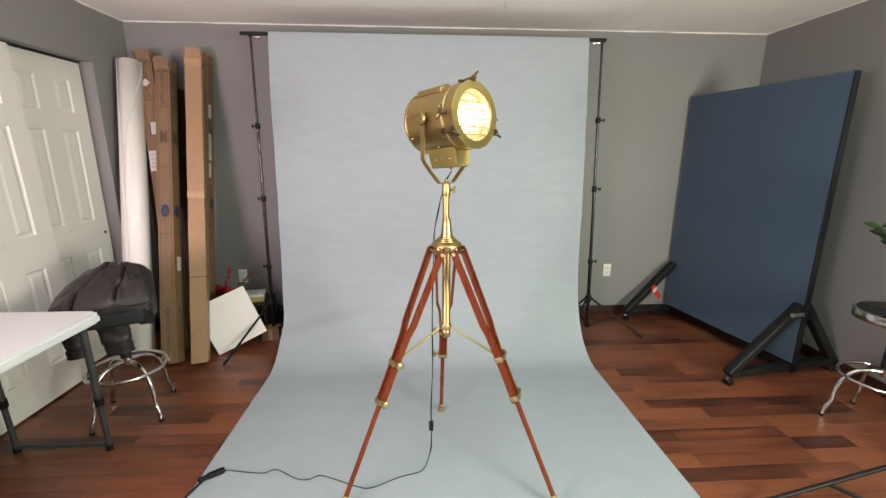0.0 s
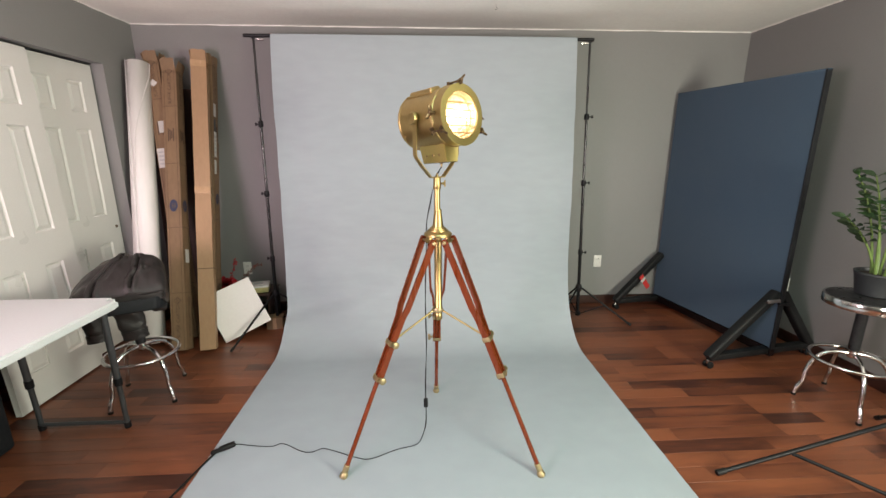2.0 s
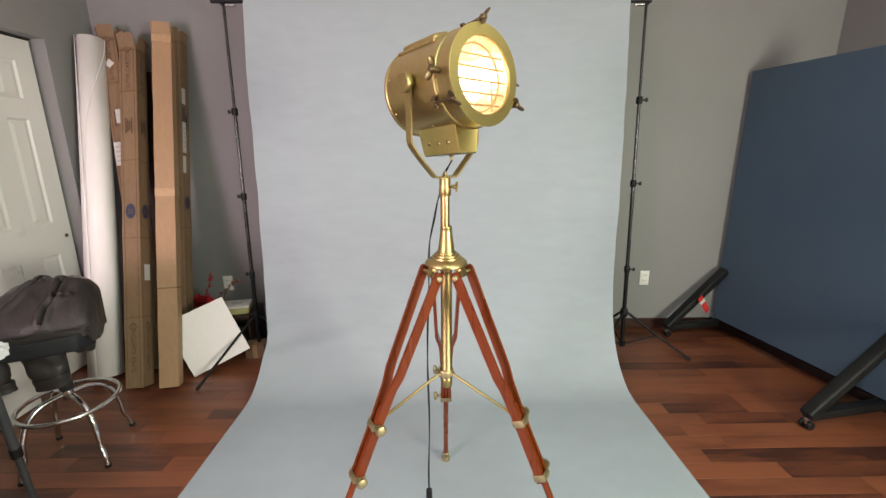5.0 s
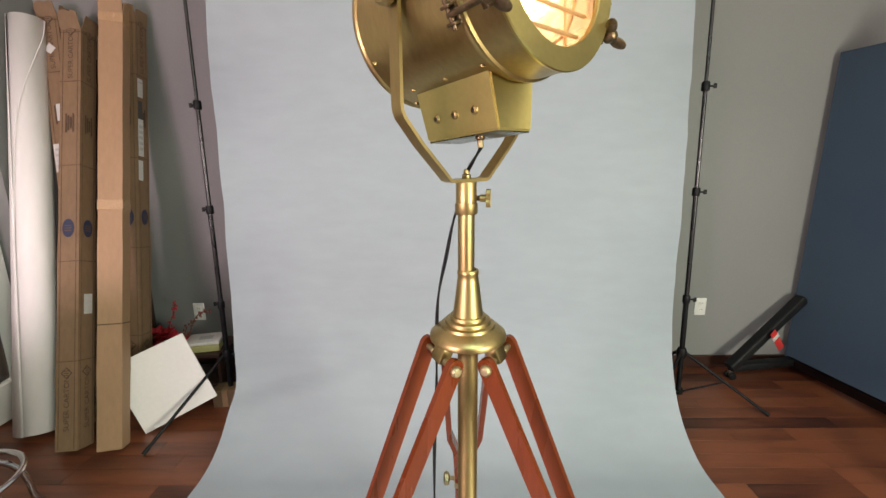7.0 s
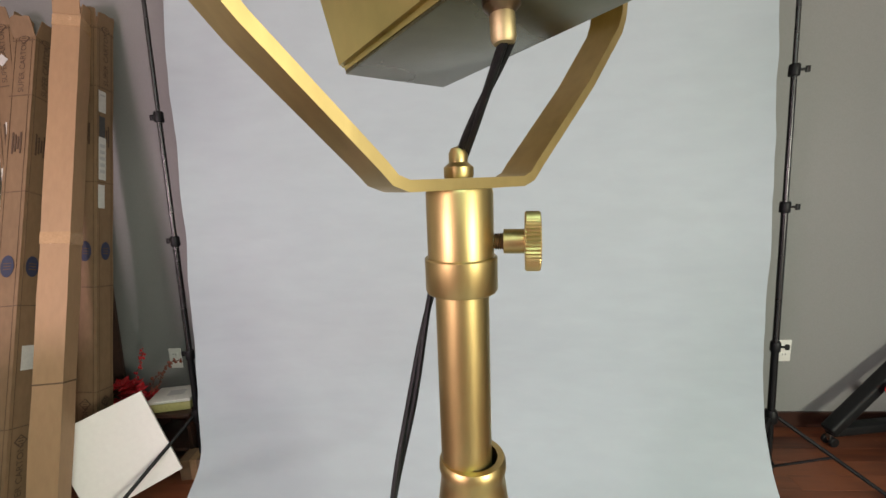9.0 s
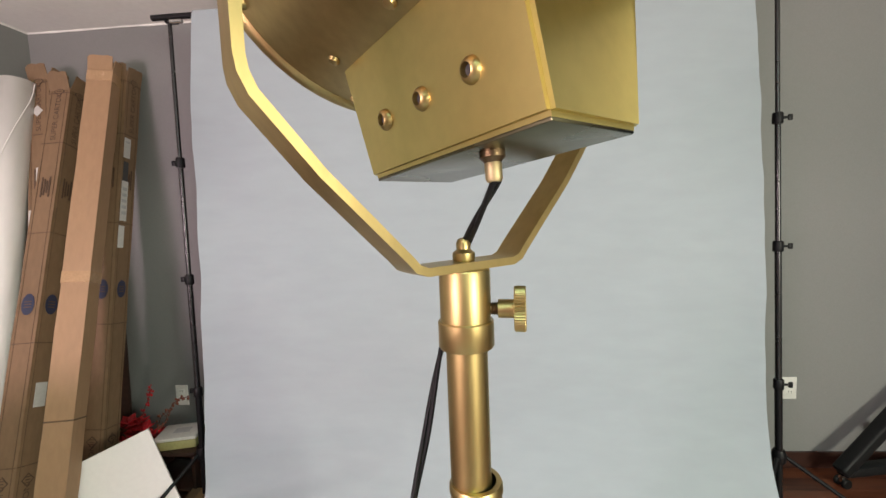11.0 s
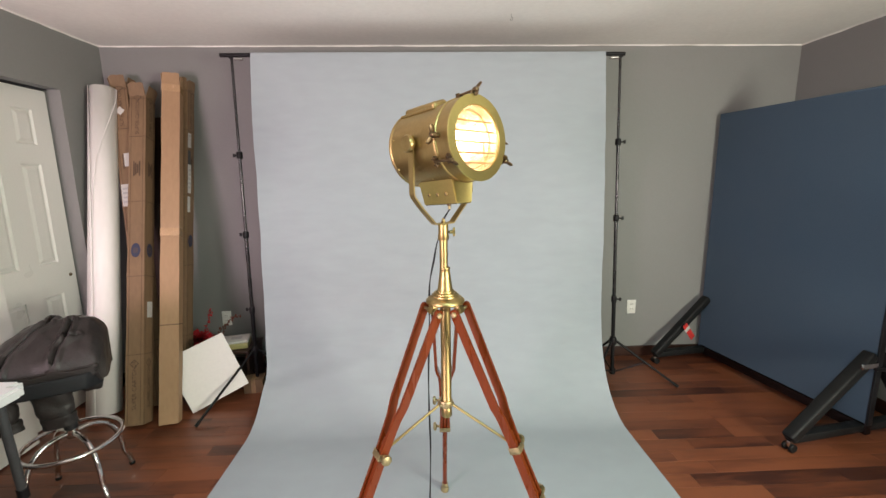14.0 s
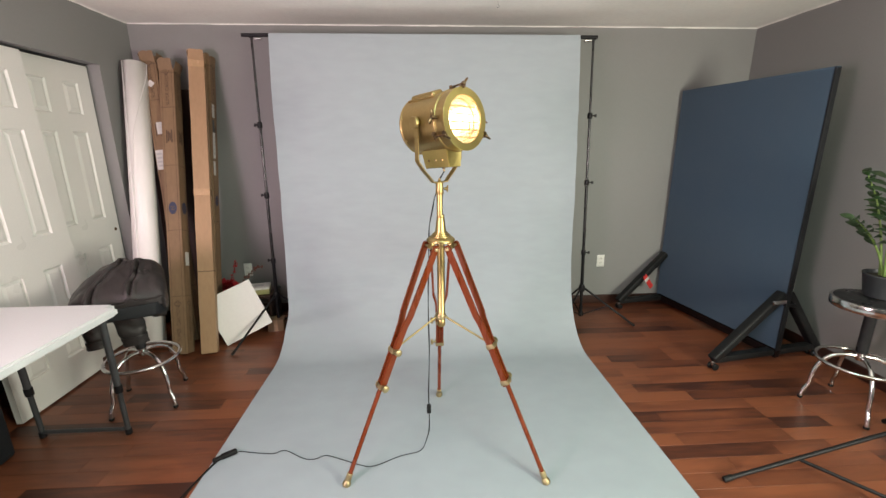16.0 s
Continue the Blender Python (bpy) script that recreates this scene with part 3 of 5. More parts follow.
# the side stud with its own wing nut, and its twin
for a, t in ((3, 70), (177, 40)):
    ca, sa = math.cos(radians(a)), math.sin(radians(a))
    m = Matrix.Translation((R * ca, 0.112, R * sa)) @ Vector((ca, 0, sa)).to_track_quat("Z", "Y").to_matrix().to_4x4()
    part("stud", rod((0, 0, -0.002), (0, 0, 0.022), 0.0065, 14), M_BRASSD, head, m=m)
    wing_nut(head, m @ pose(0, 0, 0.016, 0, 0, t), 1.15)


# wiring box under the drum, wider at the top
def wiring_box():
    bm = bmesh.new()
    lo, hi = (0.033, -0.065, 0.081, -0.177), (0.046, -0.075, 0.078, -0.090)
    v = []
    for hw, y0, y1, z in (lo, hi):
        v.append([bm.verts.new(p) for p in ((-hw, y0, z), (hw, y0, z), (hw, y1, z), (-hw, y1, z))])
    bm.faces.new(v[0])
    bm.faces.new(v[1])
    for k in range(4):
        bm.faces.new((v[0][k], v[0][(k + 1) % 4], v[1][(k + 1) % 4], v[1][k]))
    bmesh.ops.recalc_face_normals(bm, faces=bm.faces)
    bmesh.ops.bevel(bm, geom=bm.edges[:], offset=0.0025, segments=2, affect="EDGES")
    fr = max(bm.faces, key=lambda f: f.normal.y * f.calc_area())
    bmesh.ops.inset_region(bm, faces=[fr], thickness=0.0035, depth=-0.0012)
    return bm


wb = part("wiring_box", wiring_box(), M_BRASSF, head, "brass wiring box with three screws")
for s in (1, -1):
    for i, y in enumerate((-0.034, 0.004, 0.043)):
        hw = 0.0368
        n = Vector((s * 0.990, 0, -0.142))
        m = Matrix.Translation((s * hw, y, -0.1470)) @ n.to_track_quat("Z", "Y").to_matrix().to_4x4()
        part("screw", lathe([(0.0066, 0), (0.0058, 0.0024), (0.0043, 0.0040), (0.0034, 0.0043), (0.0029, 0.0012), (0, 0.0010)], 16), M_BRASS, wb, m=m)
        part("screw_hole", lathe([(0, 0.0018), (0.0027, 0.0018), (0.0027, 0.0012), (0, 0.0012)], 12), M_SLOT, wb, m=m)
    for y in (-0.066, 0.005, 0.075):
        part("rivet", lathe([(0, 0.003), (0.003, 0.002), (0.004, 0), (0, 0)], 10, m=Matrix.Translation((s * 0.0525, y, -0.1022)) @ Vector((s * 0.47, 0, -0.88)).to_track_quat("Z", "Y").to_matrix().to_4x4()), M_BRASS, wb)
bp_ = bmesh.new()
box(0.0615, 0.141, 0.0022, (0, 0.008, -0.1776), 0.0008, bm=bp_)
part("bottom_plate", bp_, M_ZINC, wb, "dull grey-olive metal bottom plate")
GL = (0.016, 0.030)
GM = Matrix.Translation((GL[0], GL[1], 0))
part("cable_gland", lathe([(0, -0.1775), (0.0062, -0.1775), (0.0066, -0.1785), (0.0066, -0.1820), (0.0050, -0.1835), (0.0044, -0.1845), (0, -0.1845)], 18, m=GM), M_BRASSD, wb, "dark brass cable nut")
part("ferrule", lathe([(0, -0.1840), (0.0040, -0.1840), (0.0044, -0.1850), (0.0044, -0.1925), (0.0036, -0.1940), (0, -0.1940)], 18, m=GM), M_BRASSP, wb, "bright nickel ferrule")

# yoke
YM = pose(0.0, 0, HZ, 0, 0, 180 + YAW)
yp = [(0.1225, 0.022), (0.1225, -0.07), (0.1225, -0.138), (0.1215, -0.145), (0.118, -0.153), (0.09, -0.186), (0.0455, -0.230), (0.0405, -0.2355), (0.034, -0.238), (0.0, -0.238)]
yp = yp + [(-x, z) for x, z in reversed(yp[:-1])]
yoke = part("yoke", strip(yp, 0.021, 0.0050), M_BRASS, lamp, "bent flat brass yoke", m=YM)
for s in (1, -1):
    px = lathe([(0, -0.018), (0.011, -0.018), (0.011, -0.004), (0.017, -0.003), (0.018, 0.0), (0.018, 0.003), (0.012, 0.004), (0.012, 0.005), (0.020, 0.006), (0.0245, 0.008), (0.0245, 0.016), (0.022, 0.0195), (0.014, 0.021), (0, 0.021)], 28)
    part("pivot_knob", px, M_BRASS, yoke, m=Matrix.Translation((s * 0.1225, 0, 0.0)) @ pose(0, 0, 0, 0, 90 * s, 0))
YB_Z = HZ - 0.238
nut = lathe([(0.0066, 0), (0.0070, 0.001), (0.0070, 0.005), (0.0050, 0.0066), (0.0044, 0.0072), (0.0045, 0.011), (0.0034, 0.0135), (0, 0.0148)], 20)
part("cap_nut", nut, M_BRASS, lamp, m=pose(0, 0, YB_Z + 0.0026))

# telescoping pole
zt = YB_Z - 0.0026
part("top_tube", lathe([(0, zt), (0.0155, zt), (0.0160, zt - 0.0015), (0.0160, 1.3175), (0.0, 1.3175)], 36), M_BRASS, lamp)
part("collar_ring", lathe([(0.0125, 1.3195), (0.0170, 1.3195), (0.0176, 1.3188), (0.0176, 1.3035), (0.0168, 1.3022), (0.0125, 1.3022)], 36), M_BRASS, lamp)
part("inner_pole", lathe([(0, 1.306), (0.0132, 1.306), (0.0132, 1.10), (0, 1.10)], 32), M_BRASS, lamp)
kn = rod((0.014, 0, 0), (0.030, 0, 0), 0.0034, 10)
part("thumb_screw", kn, M_BRASSD, lamp, m=pose(0, 0, 1.3265, 0, 0, -7))
kd = lathe([(0, 0.0205), (0.0058, 0.0205), (0.0058, 0.0300), (0.0134, 0.0302), (0.0140, 0.0309), (0.0140, 0.0366), (0.0134, 0.0374), (0, 0.0374)], 96)
for v in kd.verts:
    rr = math.hypot(v.co.x, v.co.y)
    if rr > 0.0138 and round(math.degrees(math.atan2(v.co.y, v.co.x)) / 3.75) % 2:
        v.co.x, v.co.y = v.co.x * 0.955, v.co.y * 0.955
kd.transform(pose(0, 0, 0, 0, 90, 0))
part("knob", kd, M_BRASS, lamp, "knurled brass knob", smooth=False, m=pose(0, 0, 1.3265, 0, 0, -7))
thread = bmesh.new()
for k in range(6):
    lathe([(0.0034, -0.0006), (0.0042, 0), (0.0034, 0.0006)], 14, thread, pose(0.0168 + 0.0011 * k, 0, 0, 0, 90, 0))
part("thread", thread, M_BRASSD, lamp, m=pose(0, 0, 1.3265, 0, 0, -7))
part("cone", lathe([(0.0132, 1.213), (0.0165, 1.213), (0.0174, 1.211), (0.0176, 1.207), (0.0166, 1.204), (0.0172, 1.198), (0.0248, 1.1375), (0.0285, 1.1370), (0.0295, 1.1355), (0.0295, 1.1310), (0.0365, 1.1300), (0.0375, 1.1285), (0.0375, 1.1240), (0.0440, 1.1225), (0.0450, 1.1180), (0.0560, 1.1120), (0.0620, 1.1065), (0.0632, 1.1030), (0.0632, 1.0980), (0.0580, 1.0940), (0.018, 1.094)], 48), M_BRASS, lamp, "turned brass hub", m=pose(0.003, 0, 0))
part("centre_tube", lathe([(0, 1.096), (0.0172, 1.096), (0.0172, 0.722), (0.0185, 0.72), (0.0185, 0.695), (0.015, 0.69), (0, 0.69)], 32), M_BRASS, lamp, m=pose(0.003, 0, 0))
spread = lathe([(0.0172, 0.752), (0.023, 0.752), (0.0245, 0.749), (0.0245, 0.731), (0.023, 0.728), (0.0172, 0.728)], 28)
sp = part("spreader_collar", spread, M_BRASSP, lamp)

FEET = ((0.007, 0.470), (-0.450, -0.199), (0.470, -0.241))


def tripod_leg(fx, fy, hub_deg, z1, z2):
    foot = Vector((fx, fy, 0.0))
    out = Vector((*polar(1, hub_deg), 0))
    tan = Vector((-out.y, out.x, 0))
    topp = out * 0.055 + Vector((0.004, 0, 1.076))
    along = (foot - topp).normalized()
    side = along.cross(tan).normalized()
    tan = side.cross(along).normalized()
    L = (foot - topp).length
    at = lambda s: topp + along * s
    s1 = (1.076 - z1) / -along.z
    s2 = (1.076 - z2) / -along.z
    sb = (1.076 - 0.735) / -along.z
    frame_ = Matrix((tan, side, along)).transposed().to_4x4()

    def slat(sgn):
        stations = [(-0.016, 0.044, 0.0050), (-0.0135, 0.044, 0.0095), (-0.008, 0.044, 0.0128), (0.0, 0.044, 0.0135), (sb - 0.055, 0.0335, 0.0135), (sb - 0.005, 0.0205, 0.0135), (s1 - 0.035, 0.0160, 0.0135), (s1, 0.0145, 0.0135), (s2 + 0.018, 0.0145, 0.0135)]
        bm = bmesh.new()
        rows_ = []
        for s, off, hb in stations:
            c = at(s) + tan * sgn * off
            rows_.append([bm.verts.new(c + tan * a * 0.0055 + side * b * hb) for a, b in ((1, 1), (-1, 1), (-1, -1), (1, -1))])
        for a, b in zip(rows_, rows_[1:]):
            for k in range(4):
                bm.faces.new((a[k], a[(k + 1) % 4], b[(k + 1) % 4], b[k]))
        bm.faces.new(rows_[0])
        bm.faces.new(rows_[-1])
        bmesh.ops.bevel(bm, geom=[e for e in bm.edges if e.calc_face_angle(0) > 0.8], offset=0.0018, segments=2, affect="EDGES")
        return part("upper_leg", bm, M_LEG, lamp, "reddish mahogany slat")

    for sgn in (-1, 1):
        slat(sgn)
        c = topp + tan * sgn * 0.044
        b = rod(c - tan * sgn * 0.026, c + tan * sgn * 0.012, 0.0055, 12)
        lathe([(0, 0), (0.0088, 0), (0.0092, 0.002), (0.0085, 0.006), (0.006, 0.0085), (0, 0.009)], 16, b, Matrix.Translation(c + tan * sgn * 0.0055) @ (tan * sgn).to_track_quat("Z", "Y").to_matrix().to_4x4())
        part("leg_bolt", b, M_BRASSP, lamp)
    lug = box(0.030, 0.020, 0.034, (0, 0, 0), 0.003, Matrix.Identity(4))
    part("leg_lug", lug, M_BRASS, lamp, m=Matrix.Translation(topp + Vector((0, 0, 0.006)) - out * 0.006) @ frame_)
    lower = part("lower_leg", rod(at(s1 - 0.06), at(L - 0.03), 0.0102, 16), M_LEG, lamp, "reddish mahogany rod")
    ft = lathe([(0.0095, -0.045), (0.0115, -0.043), (0.0115, -0.018), (0.0095, -0.014), (0.0125, -0.010), (0.0155, -0.003), (0.0155, 0.006), (0.011, 0.011), (0, 0.0125)], 22)
    part("foot", ft, M_BRASSP, lower, "brass foot", m=Matrix.Translation(at(L - 0.017)) @ frame_ @ Matrix.Scale(1.2, 4))
    for s in (s1, s2):
        fr = bmesh.new()
        for sg in (-1, 1):
            box(0.0025, 0.036, 0.022, (sg * 0.0215, 0, 0), 0.0008, bm=fr)
            box(0.0455, 0.0025, 0.022, (0, sg * 0.0165, 0), 0.0008, bm=fr)
        br = part("clamp_bracket", fr, M_BRASSP, lamp, "brass clamp bracket", m=Matrix.Translation(at(s)) @ frame_)
        ts = rod((0, 0.016, -0.004), (0, 0.030, -0.004), 0.0042, 10)
        lathe([(0, 0), (0.007, 0), (0.0140, 0.003), (0.0140, 0.010), (0.009, 0.013), (0, 0.013)], 8, ts, Matrix.Translation((0, 0.028, -0.004)) @ pose(0, 0, 0, -90, 0, 0))
        part("thumb_screw", ts, M_BRASSP, br, m=pose(0, 0, 0, 0, 0, -90) @ Matrix.Scale(1.2, 4))
    a = out * 0.024 + Vector((0, 0, 0.740))
    b = at(s1 - 0.012) - out * 0.016
    part("spreader", rod(a, b, 0.0046, 10), M_BRASS, lamp, "thin brass spreader rod")
    part("spreader_pin", rod(a - tan * 0.010, a + tan * 0.010, 0.005, 10), M_BRASSP, lamp)


for (fx, fy), hub_deg, z1, z2 in zip(FEET, (90, 210, 330), (0.608, 0.625, 0.642), (0.455, 0.466, 0.480)):
    tripod_leg(fx, fy, hub_deg, z1, z2)

# power cord: out of the gland, down behind the pole, to the floor, over the paper to the plug
gw = HEAD @ Vector((GL[0], GL[1], -0.193))
cord = smooth_path([gw, gw.lerp(Vector((0.0, 0.013, 1.358)), 0.5), (0.0, 0.013, 1.358), (-0.007, 0.023, 1.33), (-0.019, 0.030, 1.29), (-0.030, 0.026, 1.23), (-0.046, 0.018, 1.16), (-0.051, 0.016, 1.09), (-0.050, 0.012, 1.0), (-0.055, 0.000, 0.86), (-0.058, 0.00, 0.72), (-0.056, 0.03, 0.52), (-0.060, 0.065, 0.30), (-0.060, 0.075, 0.18), (-0.064, 0.085, 0.06), (-0.080, 0.060, 0.012), (-0.112, -0.006, 0.0102), (-0.209, -0.036, 0.0102), (-0.332, -0.093, 0.0102), (-0.401, -0.082, 0.0102), (-0.488, -0.044, 0.0102), (-0.578, -0.009, 0.0102), (-0.627, -0.030, 0.0102), (-0.684, -0.023, 0.0102), (-0.792, 0.038, 0.0102), (-0.848, 0.020, 0.0102), (-0.945, 0.032, 0.0102), (-1.031, 0.046, 0.0102), (-1.052, 0.012, 0.012)], 8)
cd = part("power_cord", tube(cord, 0.0018, 8), M_CORD, lamp, "twin black rubber flex")
side = []
for i, p in enumerate(cord[:120]):
    a = 0.22 * i + 0.6
    side.append(p + (Vector((math.cos(a), math.sin(a), 0)) * 0.0030 if p.z > 0.03 else Vector((0, 0.0034, 0))))
part("power_cord", tube(side, 0.0018, 8), M_CORD, lamp)
part("inline_switch", box(0.022, 0.017, 0.052, (0, 0, 0), 0.007, seg=3), M_CORD, cd, "black inline switch", m=pose(-0.061, 0.073, 0.195))
pg = box(0.075, 0.030, 0.022, (0, 0, 0), 0.008, seg=3)
box(0.05, 0.022, 0.018, (-0.05, -0.002, 0), 0.006, bm=pg)
part("plug", pg, M_CORD, cd, "black plug joined to an extension lead", m=pose(-1.065, 0.025, 0.016, 0, 0, 35))
ext = smooth_path([(-1.115, 1.515, 0.013), (-1.135, 1.46, 0.011), (-1.165, 1.35, 0.008), (-1.20, 1.22, 0.005), (-1.27, 1.05, 0.005), (-1.38, 0.8, 0.005)], 8)
tagged(part("extension_lead", tube(ext, 0.0045, 8), M_CORD), "dark extension lead lying on the laminate floor", "cable")

# ---- cartons, roll and board by the closet ----
def leaning(bottom, top, face):
    """A pose whose z runs from bottom to top, with its -y turned as far as may be to the direction face."""
    b, t = Vector(bottom) + Vector((-0.011, -0.004, 0)), Vector(top) + Vector((-0.011, 0, 0))
    z = (t - b).normalized()
    y = -(Vector(face) - z * z.dot(Vector(face))).normalized()
    x = y.cross(z)
    m = Matrix((x, y, z)).transposed().to_4x4()
    m.translation = b
    return m, (t - b).length


def carton(name_label, bottom, top, face, w, d, printed, material, flare=1.0):
    m, L = leaning(bottom, top, face)
    c = thing("long_carton", name_label, "cardboard box", m, "long cartons leaning in the corner")
    own = bmesh.new()
    # hollow top with open flaps
    ring = lambda z, k: [own.verts.new((sx * (w / 2 - k), sy * (d / 2 - k), z)) for sx, sy in ((-1, -1), (1, -1), (1, 1), (-1, 1))]
    levels = [(0.0, 0.002), (0.004, 0.0)] + [(L * i / 12, 0.0012 * math.sin(i * 2.3)) for i in range(1, 12)] + [(L - 0.09, 0.0), (L - 0.085, 0.004), (L - 0.3, 0.004)]
    prev = None
    for z, k in levels:
        cur = ring(z, k)
        if prev:
            for i in range(4):
                own.faces.new((prev[i], prev[(i + 1) % 4], cur[(i + 1) % 4], cur[i]))
        else:
            own.faces.new(cur)
        prev = cur
    own.faces.new(prev)
    part("carton_body", own, material, c, smooth=False)
    for i, (x, y, rx, ry) in enumerate(((0, -d / 2, 7, 0), (w / 2, 0, 0, 5), (0, d / 2, -4, 0), (-w / 2, 0, 0, -6))):
        long = w if i % 2 == 0 else d
        fl = bmesh.new()
        n = 5
        grid = []
        for k in range(n + 1):
            u = k / n - 0.5
            hh = (0.088 - 0.022 * ((i * 7 + int(w * 900)) % 3) / 2) * (1 - 0.10 * abs(u * 2) ** 6) + 0.012 * noise.noise((u * 3 + i, w * 9, top[0] * 7))
            grid.append([(u * long * 0.97, 0.0), (u * long * 0.95, hh)])
        for a, b in zip(grid, grid[1:]):
            q = [a[0], b[0], b[1], a[1]]
            lo = [fl.verts.new((px, 0.0015, pz)) for px, pz in q]
            hi = [fl.verts.new((px, -0.0015, pz)) for px, pz in q]
            fl.faces.new(lo)
            fl.faces.new(hi)
            for e in range(4):
                fl.faces.new((lo[e], lo[(e + 1) % 4], hi[(e + 1) % 4], hi[e]))
        part("flap", fl, material, c, smooth=False, m=pose(x, y, L - 0.092, rx * flare, ry * flare, 0) @ pose(0, 0, 0, 0, 0, 90 * i))
    if printed:
        for fi, (x, y, rz, fw) in enumerate(((0, -d / 2, 0, w), (w / 2, 0, 90, d))):
            fm = Matrix.Translation((x, y, 0)) @ pose(0, 0, 0, 0, 0, rz)
            for dx in (-fw * 0.36, fw * 0.36):
                part("printed_line", box(0.003, 0.0012, L - 0.11, (dx, -0.0012, L / 2 - 0.045)), M_LINE, c, smooth=False, m=fm)
            for z in (L * 0.19, L * 0.41, L * 0.63, L * 0.83, L - 0.11):
                part("printed_band", box(fw * 0.985, 0.0012, 0.005, (0, -0.0014, z)), M_LINE, c, smooth=False, m=fm)
            for z in (L * 0.895, L * 0.10):
                letters("SUPER CARTON", 0.036, M_INK, c, fm @ pose(0.013, -0.0022, z, 90, -90, 0), "print")
            for z in (L * 0.955, L * 0.165):
                dm = box(fw * 0.38, 0.0012, fw * 0.38, (0, 0, 0), rot=pose(0, 0, 0, 0, 45, 0))
                part("diamond_mark", dm, M_INK, c, smooth=False, m=fm @ pose(0, -0.0014, z))
                part("diamond_mark", box(fw * 0.29, 0.0012, fw * 0.29, (0, 0, 0), rot=pose(0, 0, 0, 0, 45, 0)), material, c, smooth=False, m=fm @ pose(0, -0.0020, z))
                for k in (-1, 0, 1):
                    part("diamond_mark", box(fw * 0.20, 0.0012, 0.004, (0, 0, k * 0.011)), M_INK, c, smooth=False, m=fm @ pose(0, -0.0026, z))
            oval = lathe([(0, 0.0008), (fw * 0.30, 0.0008), (fw * 0.30, 0), (0, 0)], 28, m=pose(0, 0, 0, 90, 0, 0))
            oval.transform(Matrix.Diagonal((0.92, 1, 1.5, 1)))
            part("blue_mark", oval, M_BLUEINK, c, "dark blue oval printed mark", m=fm @ pose(0, -0.0016, L * 0.485))
            for k in (-1, 0, 1):
                part("mark_bar", box(fw * 0.3, 0.001, 0.004, (0, -0.0028, L * 0.485 + k * 0.012)), M_LINE, c, smooth=False, m=fm)
            for k in range(4):
                part("small_print_bar", box(0.008, 0.0012, 0.10 - 0.02 * (k % 3), (-0.018 + 0.012 * k, -0.0014, L * 0.73)), M_INK, c, smooth=False, m=fm)
    return c, L, w, d


def sticker(c, face, u, z, sw, sh, w, d, bars=0, tilt=0):
    fm = Matrix.Translation((0, -d / 2, 0)) if face == 0 else (Matrix.Translation((w / 2, 0, 0)) @ pose(0, 0, 0, 0, 0, 90))
    s = part("sticker", box(sw, 0.001, sh, (0, -0.0012, 0), rot=pose(0, 0, 0, 0, tilt, 0)), M_STICK, c, "white paper label", smooth=False, m=fm @ pose(u, -0.0018, z))
    for k in range(bars):
        part("label_bar", box(sw * 0.7, 0.0006, sh * 0.08, (0, -0.0021, sh * (0.3 - 0.6 * k / max(1, bars - 1)))), M_GREYINK, s, smooth=False)


FACE = (0.06, -1, 0)
c1, L1, w1, d1 = carton("tall printed cardboard carton with torn flaps, leaning in the corner", (-1.905, 2.86, 0.016), (-2.150, 3.33, 2.215), FACE, 0.105, 0.095, True, M_CARD, 2.6)
sticker(c1, 0, -0.005, L1 - 0.26, 0.042, 0.042, w1, d1, 0, 45)
sticker(c1, 0, 0.01, L1 - 0.60, 0.04, 0.09, w1, d1)
sticker(c1, 0, -0.02, L1 - 0.84, 0.055, 0.15, w1, d1, 4)
c2, L2, w2, d2 = carton("tall printed brown cardboard carton with open flaps", (-1.866, 2.635, 0.016), (-2.008, 3.31, 2.140), FACE, 0.104, 0.100, True, M_CARD, 3.2)
sticker(c2, 1, 0.004, L2 * 0.313, 0.05, 0.10, w2, d2)
c3, L3, w3, d3 = carton("tall printed carton with shipping labels, behind a plain one", (-1.815, 2.99, 0.010), (-1.750, 3.355, 2.215), FACE, 0.105, 0.095, True, M_CARD)
sticker(c3, 1, -0.02, L3 * 0.80, 0.04, 0.10, w3, d3, 1)
sticker(c3, 1, -0.02, L3 * 0.68, 0.04, 0.20, w3, d3, 5)
sticker(c3, 1, -0.025, L3 * 0.60, 0.035, 0.11, w3, d3, 0)
part("sticker", box(0.001, 0.032, 0.12, (w3 / 2 + 0.002, -0.02, L3 * 0.742)), M_SLOT, c3, "black label", smooth=False)
c4, L4, w4, d4 = carton("tall plain light cardboard carton sealed with tape", (-1.676, 2.638, 0.014), (-1.772, 3.275, 2.220), (0.30, -1, 0), 0.105, 0.085, False, M_CARDF)
for z in (L4 * 0.53, L4 * 0.955, L4 * 0.272):
    thin = z == L4 * 0.272
    part("tape", box(w4 + 0.003, d4 + 0.003, 0.006 if thin else 0.05, (0, 0, z - 0.02)), M_LINE if thin else M_TAPE, c4, "clear packing tape", smooth=False)

# dark board standing behind the roll and the cartons
db = box(0.40, 0.018, 1.95, (0, 0, 0.975), 0.003)
tagged(part("dark_board", db, M_DARKWD, m=pose(-2.115, 3.325, 0.001, -2.1, 0, 0)), "dark brown board leaning behind the cartons", "board")


